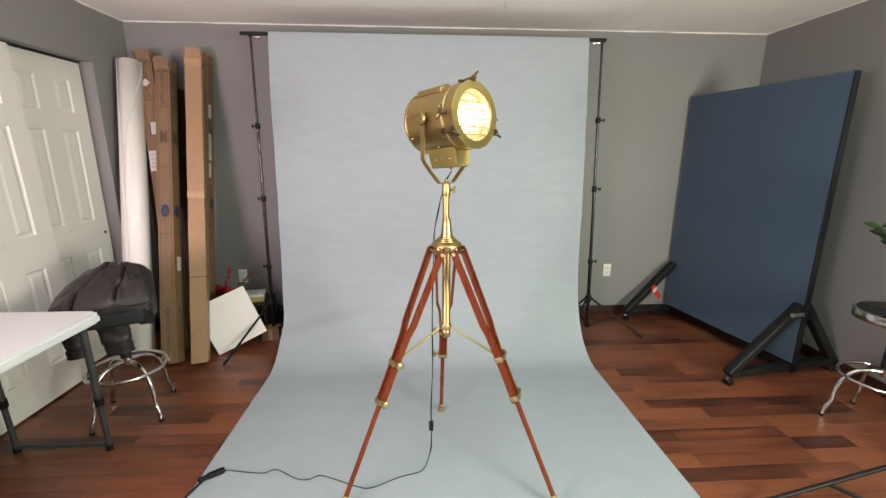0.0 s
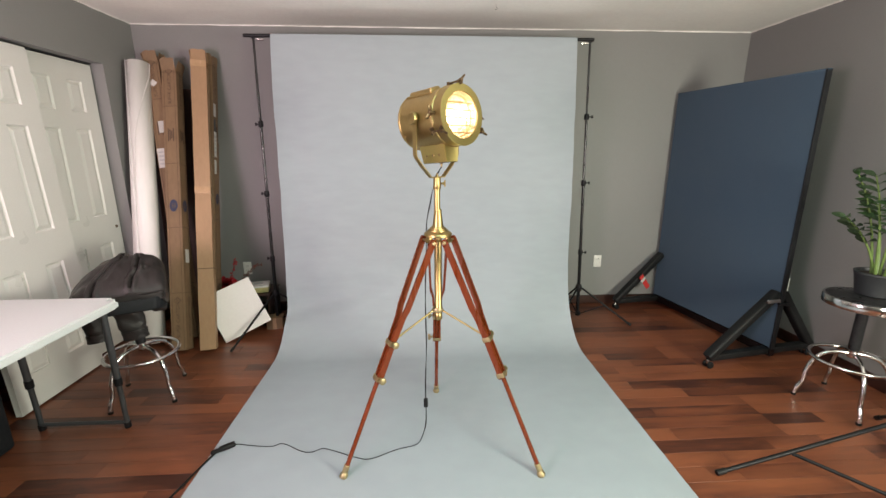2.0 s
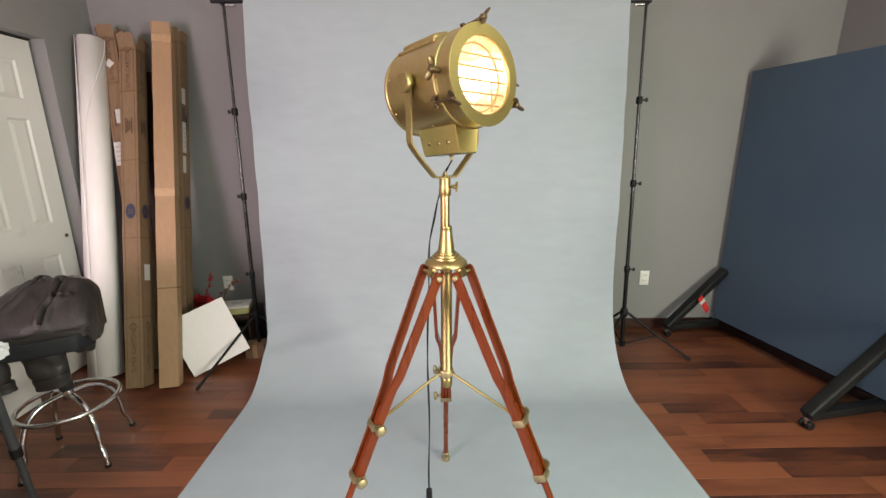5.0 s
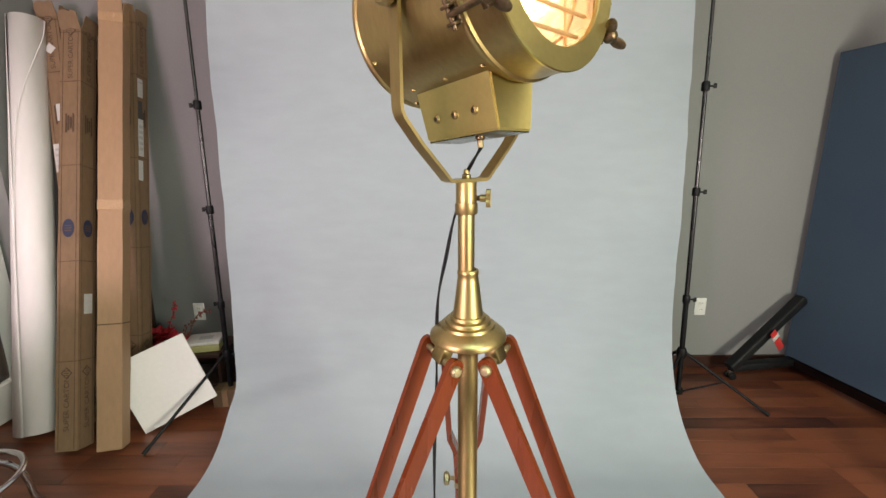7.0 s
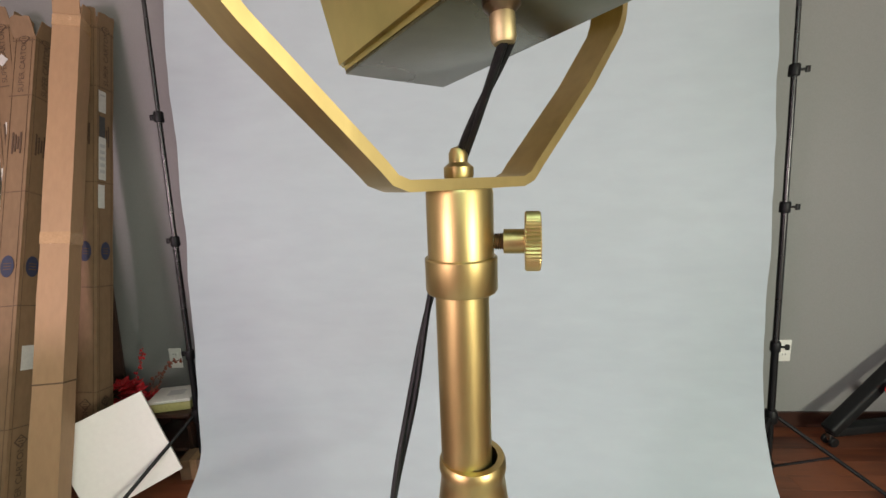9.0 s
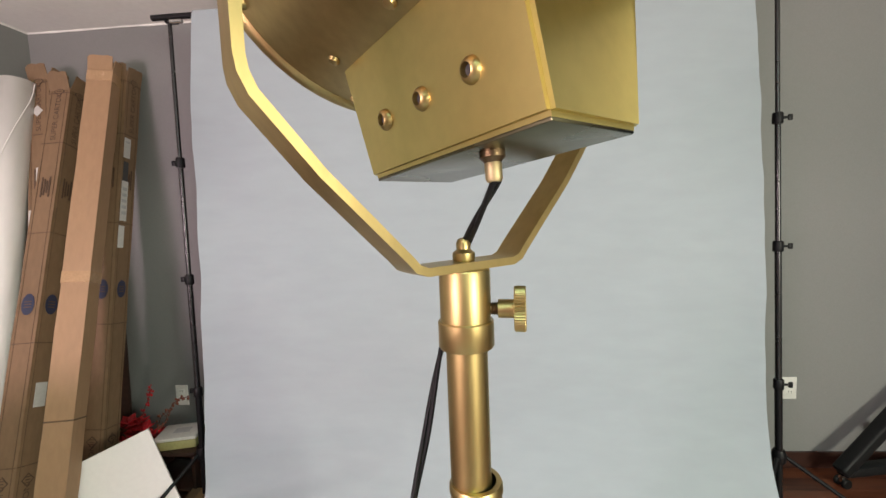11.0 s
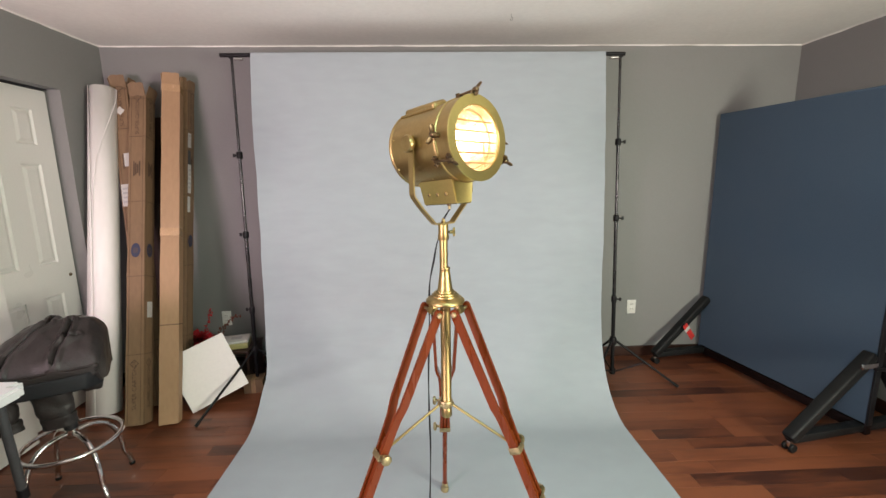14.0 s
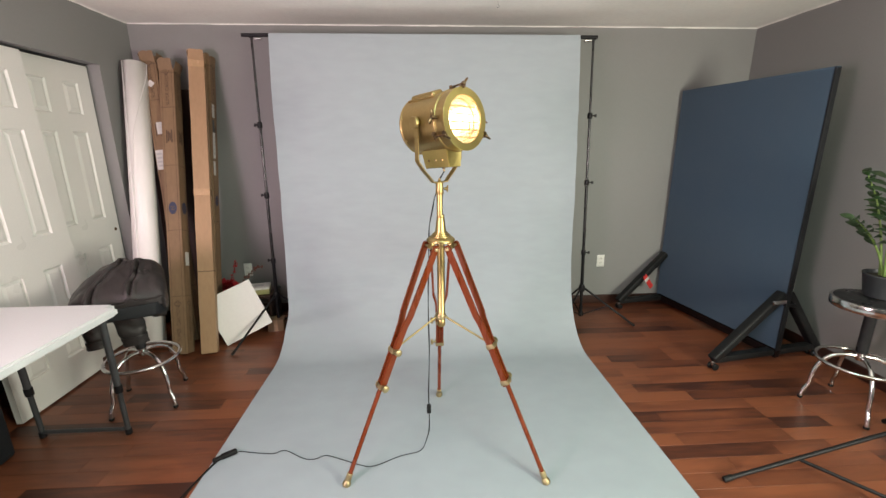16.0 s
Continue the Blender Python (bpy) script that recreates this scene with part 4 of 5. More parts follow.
def paper_roll():
    m, L = leaning((-2.165, 2.765, 0.024), (-2.222, 3.24, 2.115), (0.6, -1, 0))
    r = thing("white_paper_roll", "thick white backdrop roll leaning in the corner", "roll", m)
    # spiral section: a loose outer edge
    bm = bmesh.new()
    n, turns = 150, 3.0
    lower, upper = [], []
    for i in range(n + 1):
        a = 2 * math.pi * turns * i / n
        rad = 0.086 + 0.010 * i / n * turns / 3
        tail = 0.009 * max(0, (i / n - 0.86) / 0.14)
        ang = a - 2.2
        for lst, z, k in ((lower, 0, 0.97), (upper, L, 0.81)):
            lst.append(bm.verts.new(((rad + tail) * k * math.cos(ang - (0.5 if z else -0.25) * (i / n)), (rad + tail) * k * math.sin(ang - (0.5 if z else -0.25) * (i / n)), z)))
    for i in range(n):
        bm.faces.new((lower[i], lower[i + 1], upper[i + 1], upper[i]))
    ob = part("rolled_sheet", bm, M_ROLL, r)
    so = ob.modifiers.new("sheet", "SOLIDIFY")
    so.thickness = 0.0015
    edge = []
    for z, x in ((L - 0.004, 0.072), (L * 0.955, 0.066), (L * 0.90, 0.040), (L * 0.83, 0.002), (L * 0.76, -0.030), (L * 0.66, -0.048), (L * 0.5, -0.056), (L * 0.3, -0.060), (0.004, -0.062)):
        rad = 0.0965 * (0.97 - 0.16 * z / L) + 0.001
        edge.append((x, -math.sqrt(rad * rad - x * x), z))
    part("loose_edge", tube(smooth_path(edge, 8), 0.0022, 8), M_ROLL, r)
    part("core", rod((0, 0, 0.004), (0, 0, L - 0.012), 0.060, 32), M_ROLL, r)
    return r


paper_roll()

# square white board standing on a corner
back = Vector((-0.45, 1.0, -0.25)).normalized()
along = Vector((0.297, 0.16, 0.117))
along = (along - back * along.dot(back)).normalized()
bm_ = Matrix((along, back, along.cross(back))).transposed().to_4x4()
bm_.translation = Vector((-1.615, 2.75, 0.001))
board = part("foam_board", box(0.36, 0.012, 0.395, (0.18, 0.006, 0.1975), 0.0015), M_FOAM, m=bm_, smooth=False)
tagged(board, "square white foam board tilted on one corner against a stand leg", "foam board")

# low dark bench with a shallow box, flowers and a small carton behind the board
bench = thing("low_bench", "small dark brown wooden bench half hidden behind a board", "bench", pose(-1.535, 3.20, 0))
part("seat", box(0.33, 0.26, 0.02, (0, 0, 0.275), 0.003), M_DARKWD, bench)
for sx in (-1, 1):
    part("side_panel", box(0.018, 0.25, 0.262, (sx * 0.150, 0, 0.133), 0.002), M_DARKWD, bench)
part("shelf", box(0.285, 0.24, 0.014, (0, 0, 0.09), 0.002), M_DARKWD, bench)
tin = thing("shallow_box", "shallow pale-lidded box with yellow-green sides and a label", "box", pose(-1.500, 3.165, 0.286, 0, 0, 14))
part("box_body", box(0.19, 0.15, 0.044, (0, 0, 0.022), 0.008), M_TIN, tin)
part("lid", box(0.195, 0.155, 0.018, (0, 0, 0.053), 0.007), M_LID, tin, "pale lid")
part("label_patch", box(0.075, 0.05, 0.001, (0.01, 0.0, 0.0628)), M_GREYINK, tin, "grey printed label", smooth=False)
sc = thing("small_carton", "small brown cardboard carton on the floor", "cardboard box", pose(-1.33, 3.04, 0, 0, 0, 8))
part("carton_body", box(0.13, 0.10, 0.10, (0, 0, 0.05), 0.003), M_CARD, sc, smooth=False)
part("tape", box(0.03, 0.102, 0.102, (0, 0, 0.0505)), M_TAPE, sc, smooth=False)


def flowers():
    f = thing("red_flower_bunch", "bunch of artificial red flowers with dry leaves and twigs", "artificial flowers", pose(-1.765, 3.20, 0.205))
    vase = lathe([(0, -0.205), (0.040, -0.205), (0.048, -0.19), (0.055, 0.02), (0.05, 0.055), (0.032, 0.07), (0.034, 0.078), (0.03, 0.078), (0, 0.06)], 24)
    part("vase", vase, M_DARKWD, f)
    rnd = random.Random(5)
    for i in range(26):
        a, r, z = rnd.uniform(0, 6.28), rnd.uniform(0.0, 0.13), rnd.uniform(0.03, 0.14)
        c = Vector((r * math.cos(a) * 1.1 + 0.0, r * math.sin(a) * 0.6 - 0.02, z + 0.02))
        part("stalk", tube(smooth_path([(0, 0, 0.06), c * 0.6 + Vector((0, 0, 0.03)), c], 4), 0.0018, 5), M_TWIG, f)
        bm = bmesh.new()
        for k in range(7):
            ang = 2 * math.pi * k / 7 + rnd.uniform(-0.2, 0.2)
            d, s = Vector((math.cos(ang), math.sin(ang), rnd.uniform(0.1, 0.7))), rnd.uniform(0.042, 0.066)
            w = d.cross(Vector((0, 0, 1))).normalized() * s * 0.34
            up = Vector((0, 0, 0.006))
            v = [bm.verts.new(c + p) for p in (Vector((0, 0, 0)), d * s * 0.5 + w + up, d * s, d * s * 0.5 - w + up, d * s * 0.5 - up)]
            for q in ((0, 1, 4), (1, 2, 4), (2, 3, 4), (3, 0, 4)):
                bm.faces.new([v[j] for j in q])
        part("blossom", bm, M_PETAL if i % 4 else M_RUST, f)
    for pts in (((0.02, -0.01, 0.07), (0.035, -0.01, 0.16), (0.045, 0, 0.22), (0.075, 0.01, 0.30), (0.085, 0.01, 0.35)), ((0.03, 0, 0.07), (0.14, 0.0, 0.14), (0.20, -0.02, 0.24), (0.26, -0.03, 0.30), (0.31, -0.03, 0.315)), ((0.03, 0, 0.07), (0.12, -0.03, 0.11), (0.18, -0.05, 0.22), (0.23, -0.05, 0.26))):
        path = smooth_path(pts, 5)
        part("twig", tube(path, 0.0022, 6), M_TWIG, f)
        bm = bmesh.new()
        for p in path[6:]:
            for _ in range(2):
                own = bmesh.new()
                bmesh.ops.create_icosphere(own, subdivisions=1, radius=rnd.uniform(0.004, 0.008))
                own.transform(Matrix.Translation(p + Vector((rnd.uniform(-0.014, 0.014), rnd.uniform(-0.01, 0.01), rnd.uniform(-0.01, 0.01)))) @ Matrix.Diagonal((1, 0.5, 1.2, 1)))
                joined(bm, own)
        part("dry_buds", bm, M_PETAL if pts[-1][2] > 0.33 else M_RUST, f)


flowers()

# ---- folding table ----
tb = thing("folding_table", "white plastic folding table with grey steel legs", "table", pose(-1.990, 0.866, 0))
own = bmesh.new()
bmesh.ops.create_cube(own, size=1.0, matrix=Matrix.Diagonal((0.76, 1.83, 0.042, 1)))
bmesh.ops.bevel(own, geom=[e for e in own.edges if abs((e.verts[0].co - e.verts[1].co).z) > 0.01], offset=0.045, segments=6, affect="EDGES")
bmesh.ops.bevel(own, geom=[e for e in own.edges if abs(e.verts[0].co.z - e.verts[1].co.z) < 1e-5 and e.calc_face_angle(0) > 1], offset=0.009, segments=3, affect="EDGES")
own.transform(Matrix.Translation((0.010, 0, 0.722)))
part("tabletop", own, M_PLAST, tb, "white blow-moulded top")
for end in (1, -1):
    for sx, fx, tx in ((1, 0.292, 0.352), (-1, -0.152, -0.085)):
        foot, knee, tp = Vector((fx, end * 0.898, 0.0)), None, Vector((tx, end * 0.812, 0.705))
        knee = foot.lerp(tp, 0.42)
        lg = part("leg", rod(foot + Vector((0, 0, 0.012)), knee, 0.0125, 14), M_GREYM, tb)
        part("leg", rod(knee, tp, 0.0155, 14), M_GREYM, tb)
        part("locking_sleeve", rod(foot.lerp(tp, 0.39), foot.lerp(tp, 0.455), 0.0190, 14), M_BLACK, lg)
        part("foot_cap", rod(foot, foot.lerp(tp, 0.05), 0.0165, 14), M_BLACK, lg)
    part("leg_brace", rod((0.29, end * 0.893, 0.034), (-0.15, end * 0.893, 0.034), 0.0105, 12), M_GREYM, tb)
    part("top_bracket", box(0.60, 0.045, 0.018, (0.06, end * 0.812, 0.693), 0.004), M_GREYM, tb)
    part("brace", rod((0.07, end * 0.80, 0.55), (0.07, end * 0.50, 0.700), 0.008, 10), M_GREYM, tb)

bag = thing("black_case", "black upright case standing under the folding table", "case", pose(-2.245, 1.44, 0))
part("case_body", box(0.17, 0.40, 0.40, (0, 0, 0.20), 0.02, seg=3), M_FABE, bag)
part("handle", tube(smooth_path([(0, -0.06, 0.398), (0, -0.045, 0.425), (0, 0.045, 0.425), (0, 0.06, 0.398)], 5), 0.007, 8), M_CORD, bag)


# ---- stools ----
def stool(cx, cy, turn, label, seat_z, seat_scale=1.0):
    s = thing("bar_stool", label, "stool", pose(cx, cy, 0, 0, 0, turn), "chrome stools")
    seat = lathe([(0, seat_z - 0.055), (0.12, seat_z - 0.055), (0.17, seat_z - 0.052), (0.178, seat_z - 0.04), (0.178, seat_z - 0.018), (0.172, seat_z - 0.006), (0.15, seat_z), (0, seat_z + 0.004)], 48)
    st = part("seat", seat, M_SEAT, s, "black vinyl cushion", m=Matrix.Diagonal((seat_scale, seat_scale, 1, 1)))
    part("seat_rim", lathe([(0.174, seat_z - 0.060), (0.184, seat_z - 0.058), (0.187, seat_z - 0.050), (0.187, seat_z - 0.018), (0.184, seat_z - 0.010), (0.172, seat_z - 0.008)], 48), M_CHROME, st, "chrome seat band")
    part("post", rod((0, 0, 0.345), (0, 0, seat_z - 0.05), 0.027, 24), M_SEAT, s, "black post sleeve")
    part("post_collar", lathe([(0, 0.30), (0.02, 0.30), (0.024, 0.31), (0.024, 0.345), (0, 0.35)], 24), M_CHROME, s)
    ring = [(0.188 * math.cos(a), 0.188 * math.sin(a), 0.285) for a in [2 * math.pi * i / 48 for i in range(48)]]
    part("foot_ring", tube(ring, 0.0105, 12, True), M_CHROME, s)
    for k in range(4):
        a = math.pi / 2 * k
        d = Vector((math.cos(a), math.sin(a), 0))
        z = Vector((0, 0, 1))
        pts = smooth_path([d * 0.015 + z * 0.325, d * 0.07 + z * 0.322, d * 0.125 + z * 0.300, d * 0.165 + z * 0.25, d * 0.19 + z * 0.17, d * 0.196 + z * 0.10, d * 0.215 + z * 0.055, d * 0.222 + z * 0.012], 6)
        lg = part("leg", tube(pts, 0.0115, 12), M_CHROME, s, "bent chrome leg")
        part("foot_cap", rod(d * 0.2215 + z * 0.016, d * 0.2225, 0.0135, 12), M_CORD, lg)
    return s


stool(-1.775, 2.082, 64.0, "chrome bar stool with a black jacket thrown over it", 0.69, 0.78)
stool(2.390, 1.747, 63.0, "chrome bar stool with a black seat carrying a plant", 0.675)


def jacket():
    """A leather jacket heaped over a stool seat, its sleeves hanging."""
    j = thing("leather_jacket", "black leather jacket heaped over a bar stool", "jacket", pose(-1.797, 2.066, 0.69, 0, 0, 30))

    def groove(px, py, line, depth, width):
        best = 9.0
        for (ax, ay), (bx, by) in zip(line, line[1:]):
            dx, dy = bx - ax, by - ay
            t = max(0, min(1, ((px - ax) * dx + (py - ay) * dy) / (dx * dx + dy * dy)))
            best = min(best, math.hypot(px - ax - t * dx, py - ay - t * dy))
        return depth * (math.exp(-(best / width) ** 2) - 0.45 * math.exp(-((best - width * 2.2) / (width * 1.3)) ** 2))

    crest = ((-1.0, 0.040), (-0.75, 0.092), (-0.42, 0.148), (-0.05, 0.178), (0.35, 0.180), (0.65, 0.174), (0.9, 0.158), (1.0, 0.140))

    def crest_at(u):
        for (a, za), (b, zb) in zip(crest, crest[1:]):
            if u <= b:
                return za + (zb - za) * (u - a) / (b - a)
        return crest[-1][1]

    long_fold = ((-0.62, -1.0), (-0.50, -0.55), (-0.10, -0.05), (0.06, 0.12), (0.08, 0.6))
    short_fold = ((0.50, 0.1), (0.42, -0.25), (0.44, -0.45), (0.30, -0.62), (0.22, -0.92))
    side_fold = ((0.44, -0.45), (0.62, -0.36))
    bm = bmesh.new()
    n, edge, rows_ = 120, 0.76, []
    for k in range(n + 1):
        row = []
        for i in range(n + 1):
            u, v = i / n * 2 - 1, k / n * 2 - 1
            s = max(abs(u), abs(v))
            f = min(1.0, edge / s) if s > 0 else 1.0
            tu, tv = u * f / edge, v * f / edge
            corner = 1 - 0.06 * (abs(tu) * abs(tv)) ** 3
            x, y = (0.188 if tu > 0 else 0.215) * tu * corner, 0.165 * tv * corner
            rise = ((tv + 1) / 1.15) ** 0.62 if tv < 0.15 else 1 - 0.16 * ((tv - 0.15) / 0.85) ** 2
            z = 0.005 + 0.95 * crest_at(tu) * rise * (1 - 0.12 * max(0, abs(tu) - 0.8) / 0.2)
            z -= groove(tu, tv, long_fold, 0.036, 0.038) + groove(tu, tv, short_fold, 0.032, 0.036) + groove(tu, tv, side_fold, 0.022, 0.034)
            z += 0.010 * noise.noise((x * 13, y * 13, 2.0)) + 0.004 * noise.noise((x * 34, y * 30, 7.0))
            out = 0.0
            if s > edge:
                t = (s - edge) / (1 - edge)
                front = abs(v) >= abs(u) and v < 0
                right = u > 0 and abs(u) > abs(v)
                low = -0.040 if front else (-0.085 + 0.008 * math.sin(v * 5) if right else -0.05)
                z += (low - z) * t
                out = 0.010 * min(1, t * 6) + 0.003 * noise.noise((x * 14 + y * 16, z * 12, 4.0))
            d = Vector((tu if abs(u) >= abs(v) else 0, tv if abs(v) >= abs(u) else 0, 0)) * out
            row.append(bm.verts.new(Vector((x, y, z)) + d))
        rows_.append(row)
    for p, q in zip(rows_, rows_[1:]):
        for i in range(n):
            bm.faces.new((p[i], p[i + 1], q[i + 1], q[i]))
    ob = part("jacket_body", bm, M_LEATH, j)
    so = ob.modifiers.new("hide", "SOLIDIFY")
    so.thickness, so.offset = 0.006, -1

    def sleeve(pts, rad, squash=0.62, rough=0.010):
        path = smooth_path(pts, 9)
        m = len(path)
        b = tube(path, [rad[0] + (rad[1] - rad[0]) * i / m + 0.0012 * math.sin(i * 0.9) for i in range(m)], 28)
        mid = sum((Vector(p) for p in pts), Vector()) / len(pts)
        for v in b.verts:
            v.co.y = mid.y + (v.co.y - mid.y) * squash
            v.co += Vector((noise.noise(v.co * 18), noise.noise(v.co * 18 + Vector((5, 0, 0))), 0)) * rough + Vector((0, 0, noise.noise(v.co * 26))) * rough * 0.6
        return b

    part("sleeve", sleeve([(-0.165, -0.10, 0.02), (-0.160, -0.11, -0.06), (-0.150, -0.115, -0.15), (-0.145, -0.11, -0.205)], (0.056, 0.044)), M_LEATH, j)
    part("cuff", sleeve([(-0.145, -0.11, -0.200), (-0.143, -0.11, -0.245)], (0.050, 0.049), rough=0.003), M_LEATH, j)
    part("sleeve", sleeve([(0.0, -0.10, 0.01), (0.005, -0.115, -0.07), (0.015, -0.12, -0.16), (0.022, -0.12, -0.215)], (0.080, 0.058), 0.5), M_LEATH, j)
    part("cuff", sleeve([(0.022, -0.12, -0.210), (0.025, -0.12, -0.262)], (0.062, 0.060), 0.52, 0.003), M_LEATH, j)
    band = bmesh.new()
    rim = []
    for i in range(25):
        u = i / 24
        x, y = -0.13 + 0.325 * u, -0.182 - 0.010 * math.sin(u * math.pi) + 0.05 * max(0, u - 0.86) / 0.14
        rim.append([band.verts.new(p) for p in ((x, y, -0.020), (x, y - 0.006, -0.030), (x, y - 0.006, -0.080 - 0.006 * u), (x, y + 0.002, -0.088 - 0.006 * u), (x, y + 0.012, -0.080), (x, y + 0.012, -0.022))])
    for p, q in zip(rim, rim[1:]):
        for i in range(6):
            band.faces.new((p[i], p[(i + 1) % 6], q[(i + 1) % 6], q[i]))
    band.faces.new(rim[0])
    band.faces.new(rim[-1])
    part("jacket_hem", sleeve([(0.115, -0.150, -0.070), (0.145, -0.140, -0.092), (0.172, -0.110, -0.100)], (0.026, 0.030), 0.9, 0.005), M_LEATH, j)
    part("waistband", band, M_FABE, j, "black knitted waistband")
    part("seam", tube(smooth_path([(-0.15, -0.172, 0.008), (-0.05, -0.176, 0.010), (0.06, -0.176, 0.008), (0.17, -0.172, 0.006)], 8), 0.0028, 8), M_LEATH, j)


jacket()

# ---- blue partition on wheeled bases ----
PN, PF = Vector((2.380, 2.236, 0)), Vector((2.186, 3.392, 0))
pdir = (PF - PN).normalized()
pnor = Vector((-pdir.y, pdir.x, 0))  # towards the middle of the room
pm = Matrix((pdir, pnor * -1, Vector((0, 0, 1)))).transposed().to_4x4()
if pm.determinant() < 0:
    pm = Matrix((pdir, pnor, Vector((0, 0, 1)))).transposed().to_4x4()
SGN = 1 if (pm.to_3x3() @ Vector((0, 1, 0))).x < 0 else -1
pm.translation = PN
panel = thing("blue_partition", "tall dark blue fabric partition panel on black wheeled feet", "partition", pm)
PW, PB, PT = (PF - PN).length, 0.095, 1.938
part("fabric_panel", box(PW - 0.024, 0.0355, PT - PB - 0.022, (PW / 2, 0, (PT + PB) / 2), 0.0006), M_FABR, panel, "dark blue woven fabric face", smooth=False)
part("edge_strip", box(0.012, 0.038, PT - PB, (0.006, 0, (PT + PB) / 2), 0.002), M_FABE, panel)
part("edge_strip", box(0.012, 0.038, PT - PB, (PW - 0.006, 0, (PT + PB) / 2), 0.0006), M_FABR, panel)
part("edge_strip", box(PW, 0.036, 0.012, (PW / 2, 0, PT - 0.005), 0.0006), M_FABR, panel)
part("bottom_rail", box(PW, 0.040, 0.055, (PW / 2, 0, PB - 0.026), 0.003), M_RAIL, panel, "very dark red-brown bottom rail")


def wheeled_base(x, long_front, long_back):
    for s, ln in ((SGN, long_front), (-SGN, long_back)):
        foot = Vector((x, s * ln, 0.085))
        peak = Vector((x, s * 0.03, 0.50))
        d = peak - foot
        m = Matrix.Translation((foot + peak) / 2) @ d.to_track_quat("Z", "X").to_matrix().to_4x4()
        a = part("slanted_arm", box(0.055, 0.064, d.length + 0.03, (0, 0, 0), 0.012, seg=3), M_PADB, panel, "padded dark grey arm", m=m)
        part("base_bar", box(0.055, ln - 0.02, 0.045, (x, s * (ln / 2 + 0.01), 0.078), 0.006), M_PADB, panel)
        for dx in (-0.018, 0.018):
            c = part("caster", lathe([(0, -0.009), (0.020, -0.009), (0.0235, -0.006), (0.0235, 0.006), (0.020, 0.009), (0, 0.009)], 20, m=pose(0, 0, 0, 0, 90, 0)), M_CORD, panel, m=pose(x + dx, s * (ln - 0.005), 0.0235))
        part("caster_fork", box(0.024, 0.03, 0.035, (x, s * (ln - 0.005), 0.045), 0.004), M_CHROME, panel)
    return a


wheeled_base(0.035, 0.50, 0.36)
wheeled_base(PW - 0.045, 0.46, 0.36)
part("clamp_plate", box(0.014, 0.105, 0.028, (0.0, SGN * 0.075, 0.462), 0.003), M_CHROME, panel, "shiny metal clamp plate")
part("clamp_lever", rod((0.0, SGN * 0.03, 0.44), (0.0, SGN * -0.06, 0.425), 0.012, 12), M_BLACK, panel)
ribbon = bmesh.new()
own = box(0.046, 0.004, 0.165, (0, 0, 0), 0.001)
joined(ribbon, own)
rb = part("red_tag", ribbon, M_RED, panel, "red and white hanging tag", m=pose(PW - 0.10, SGN * 0.215, 0.265, 0, 0, 90 + 10) @ pose(0, 0, 0, 0, 40, 0))
part("tag_band", box(0.052, 0.006, 0.03, (0, 0, 0.03), 0.001), M_STICK, rb)

# ---- plant on the second stool ----
def plant():
    p = thing("potted_plant", "green arching houseplant in a charcoal pot", "plant", pose(2.436, 1.755, 0.679))
    part("pot", lathe([(0, 0), (0.075, 0), (0.082, 0.006), (0.102, 0.118), (0.105, 0.121), (0.105, 0.130), (0.097, 0.130), (0.094, 0.112), (0, 0.11)], 40), M_POT, p)
    part("soil", lathe([(0.095, 0.111), (0.06, 0.118), (0, 0.121)], 24), M_SOIL, p)
    rnd = random.Random(11)
    leaf = bmesh.new()
    rows_ = []
    for k in range(7):
        t = k / 6
        w = 0.40 * math.sin(math.pi * min(1, t * 0.97 + 0.02)) ** 0.8
        z = 0.10 * math.sin(t * math.pi) - 0.14 * t * t
        rows_.append([leaf.verts.new((s * w / 2, t, z + abs(s) * 0.05)) for s in (-1, 0, 1)])
    for a, b in zip(rows_, rows_[1:]):
        for i in range(2):
            leaf.faces.new((a[i], a[i + 1], b[i + 1], b[i]))
    me = None
    for si in range(6):
        a = rnd.uniform(0, 2 * math.pi) if si > 3 else (3.3, 2.9, 3.9, 4.4)[si]
        out = rnd.uniform(0.10, 0.20) if si > 3 else (0.17, 0.20, 0.15, 0.12)[si]
        hgt = rnd.uniform(0.36, 0.56) if si > 3 else (0.55, 0.32, 0.42, 0.48)[si]
        d = Vector((math.cos(a), math.sin(a), 0))
        b0 = d * rnd.uniform(0.01, 0.05) + Vector((0, 0, 0.110))
        path = smooth_path([b0, b0 + d * out * 0.25 + Vector((0, 0, hgt * 0.4)), b0 + d * out * 0.6 + Vector((0, 0, hgt * 0.75)), b0 + d * out + Vector((0, 0, hgt))], 10)
        st = part("stem", tube(path, [0.0075 - 0.005 * i / len(path) for i in range(len(path))], 8), M_STEM, p)
        n = len(path)
        for k in range(int(n * 0.46), n, 3):
            tangent = (path[min(k + 1, n - 1)] - path[k - 1]).normalized()
            lat = tangent.cross(d).normalized()
            for s in (-1, 1):
                dirn = (lat * s * 1.0 + tangent * 0.55 + d * rnd.uniform(-0.2, 0.3)).normalized()
                nrm = tangent.cross(dirn).cross(dirn) * -1
                x = dirn.cross(nrm).normalized()
                size = rnd.uniform(0.065, 0.110)
                mm = Matrix((x, dirn, x.cross(dirn))).transposed().to_4x4() @ Matrix.Scale(size, 4)
                mm.translation = path[k]
                if me is None:
                    first = part("leaf", leaf, M_LEAF, st, m=mm)
                    me = first.data
                else:
                    o = new("leaf", me)
                    o.parent = st
                    o.matrix_local = mm


plant()

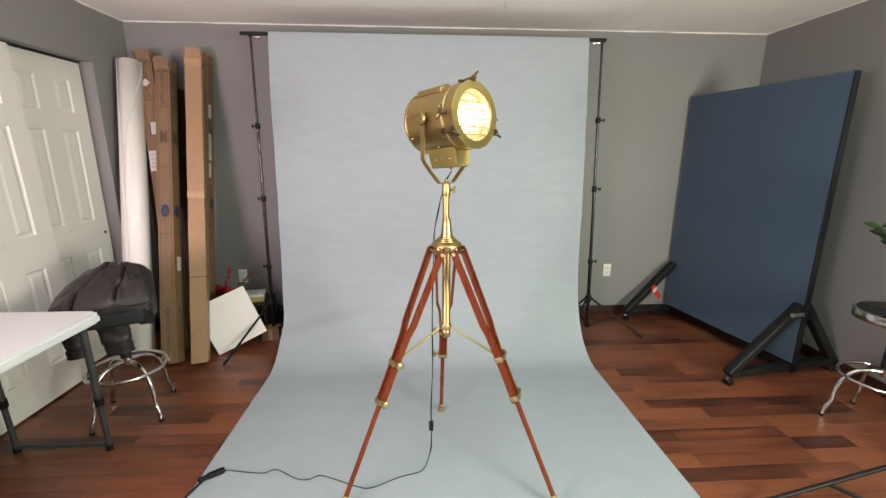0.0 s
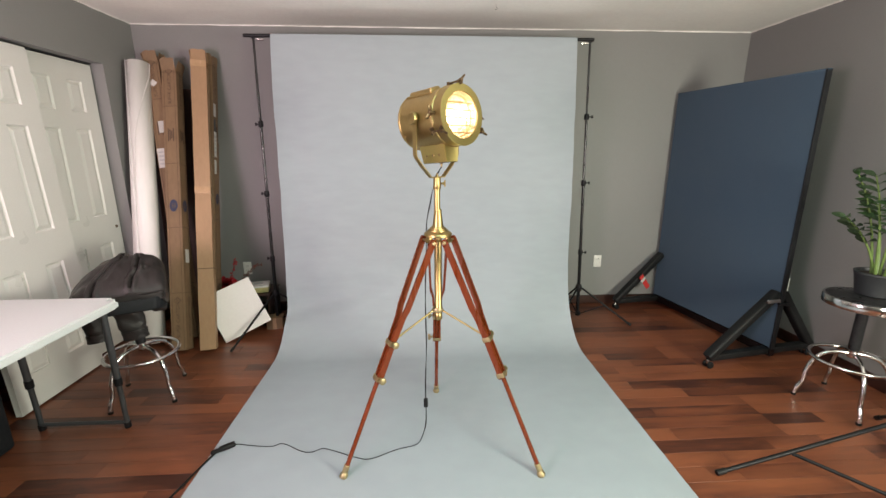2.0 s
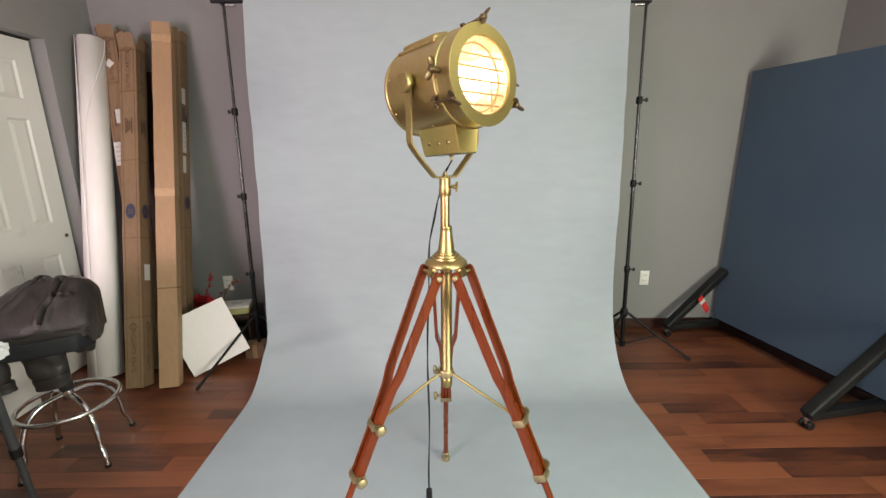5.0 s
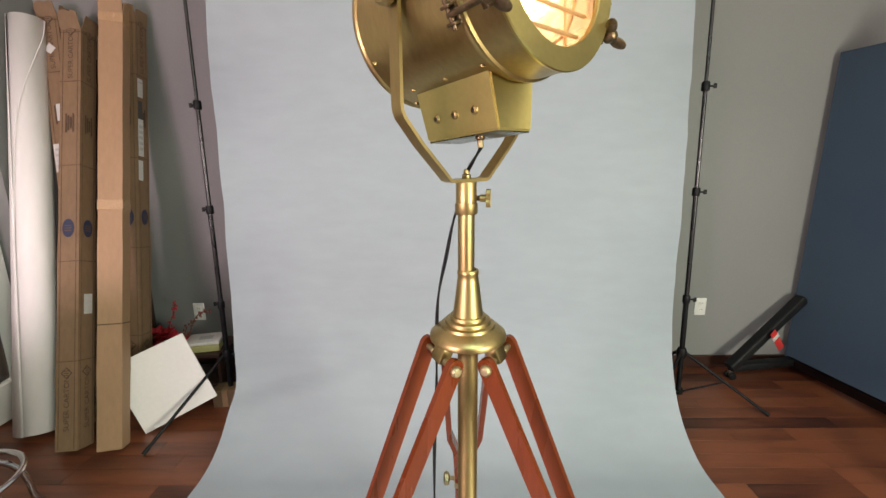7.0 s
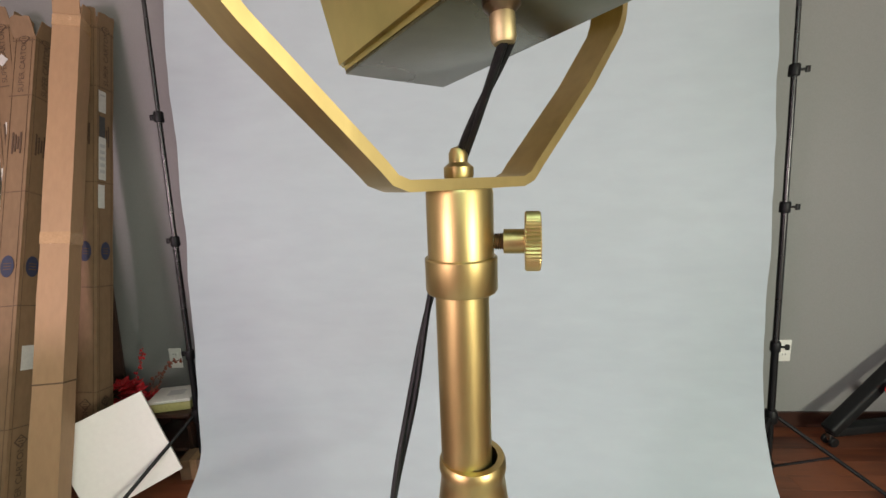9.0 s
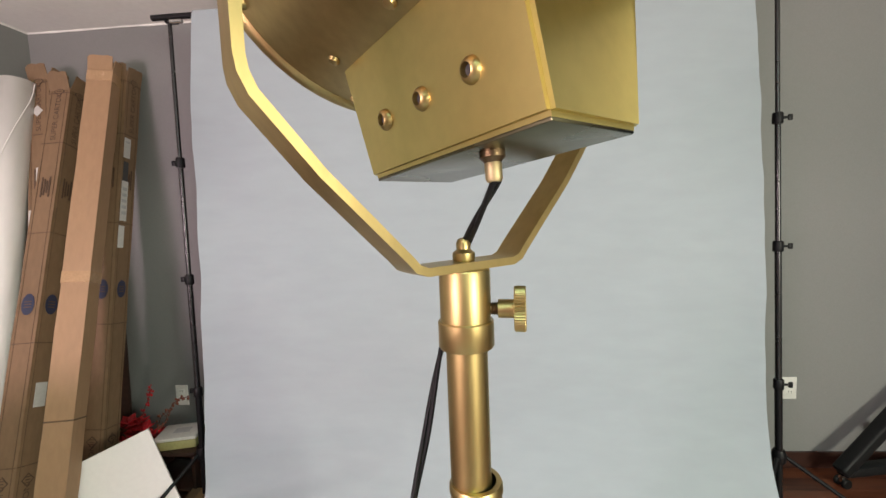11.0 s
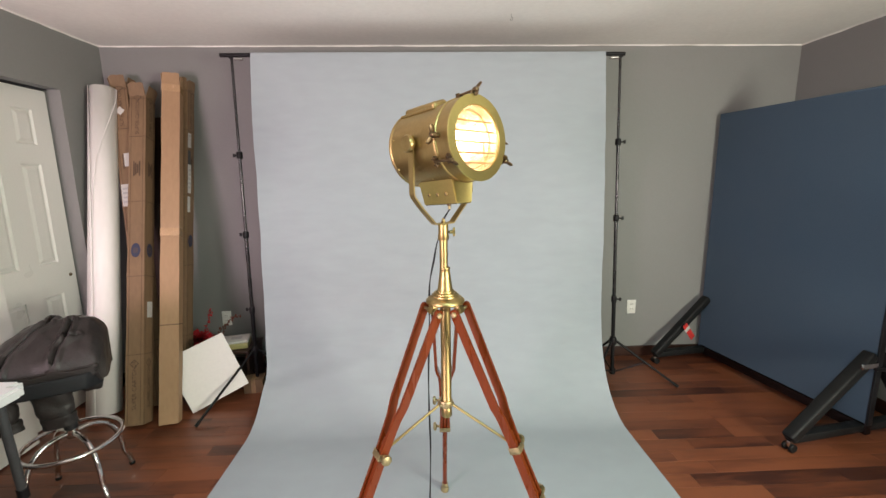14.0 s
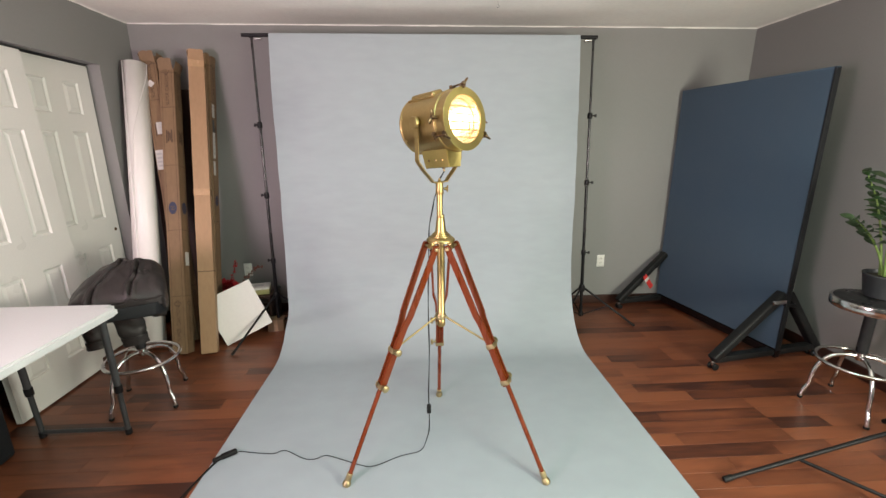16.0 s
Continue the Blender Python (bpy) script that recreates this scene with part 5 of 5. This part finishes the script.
# ---- folded light stand on the floor ----
ls = thing("light_stand", "black light stand with wide spread legs", "light stand", pose(2.26, 1.27, 0))
part("pole", rod((0, 0, 0.03), (0, 0, 0.62), 0.0155), M_BLACK, ls)
part("leg_hub", lathe([(0, 0.245), (0.022, 0.245), (0.028, 0.255), (0.028, 0.29), (0.022, 0.30), (0, 0.30)], 18), M_BLACK, ls)
part("lower_hub", lathe([(0, 0.03), (0.02, 0.03), (0.024, 0.035), (0.024, 0.07), (0.02, 0.075), (0, 0.075)], 18), M_BLACK, ls)
for deg, r in ((181, 0.99), (301, 0.9), (61, 0.36)):
    d = Vector((*polar(1, deg), 0))
    a, b = d * 0.025 + Vector((0, 0, 0.27)), d * r + Vector((0, 0, 0.014))
    lg = part("leg", rod(a, b, 0.0098, 12), M_BLACK, ls)
    part("rubber_foot", rod(b + (a - b).normalized() * 0.04, b - (a - b).normalized() * 0.004, 0.0135, 12), M_CORD, lg)
    if deg != 181:
        part("brace", rod(d * 0.02 + Vector((0, 0, 0.05)), a.lerp(b, 0.6), 0.008, 8), M_BLACK, ls)
part("brace", rod((-0.645, -0.012, 0.10), (-0.22, -0.36, 0.02), 0.0085, 10), M_BLACK, ls)

# ---- ceiling hook ----
hk = tube(smooth_path([(0.455, 2.84, 2.44), (0.455, 2.84, 2.425), (0.464, 2.84, 2.414), (0.455, 2.84, 2.405), (0.446, 2.84, 2.412)], 5), 0.0018, 8)
tagged(part("ceiling_hook", hk, M_CHROME), "small metal hook screwed into the ceiling", "hook")

# ---- floor planks ----
rnd = random.Random(21)
PLANK_W = 0.092
cache = {}


def plank_mesh(length):
    if length not in cache:
        bm = bmesh.new()
        w, c = PLANK_W - 0.0008, 0.0006
        lo = [bm.verts.new((x, y, -0.011)) for x, y in ((0, 0), (length - 0.0008, 0), (length - 0.0008, w), (0, w))]
        hi = [bm.verts.new((x, y, 0)) for x, y in ((c, c), (length - 0.0008 - c, c), (length - 0.0008 - c, w - c), (c, w - c))]
        md = [bm.verts.new((v.co.x, v.co.y, -c)) for v in lo]
        bm.faces.new(hi)
        for k in range(4):
            bm.faces.new((lo[k], lo[(k + 1) % 4], md[(k + 1) % 4], md[k]))
            bm.faces.new((md[k], md[(k + 1) % 4], hi[(k + 1) % 4], hi[k]))
        bmesh.ops.recalc_face_normals(bm, faces=bm.faces)
        me = bpy.data.meshes.new("plank")
        bm.to_mesh(me)
        bm.free()
        me.materials.append(M_FLOOR)
        cache[length] = me
    return cache[length]


verts, faces = [], []
y = YB - 0.002 - PLANK_W
while y > YF - 0.1:
    x, cut = XL - 0.45, rnd.choice((0.0, 0.15, 0.3, 0.45))
    while x < XR + 0.02:
        ln = round(min(rnd.choice((0.3, 0.45, 0.6, 0.75, 0.9)) + 0.15 - cut, XR + 0.06 - x), 3)
        cut = 0.15
        me = plank_mesh(ln)
        if y > 0.85:
            o = new("plank", me)
            o.parent = floor_ob
            o.location = (x, y, 0)
        else:
            base = len(verts)
            verts += [(v.co.x + x, v.co.y + y, v.co.z) for v in me.vertices]
            faces += [tuple(base + i for i in pl.vertices) for pl in me.polygons]
        x += ln
    y -= PLANK_W
rest = bpy.data.meshes.new("plank_rows")
rest.from_pydata(verts, [], faces)
rest.materials.append(M_FLOOR)
o = new("plank_rows", rest)
o.parent = floor_ob
tagged(o, kind="stuff")
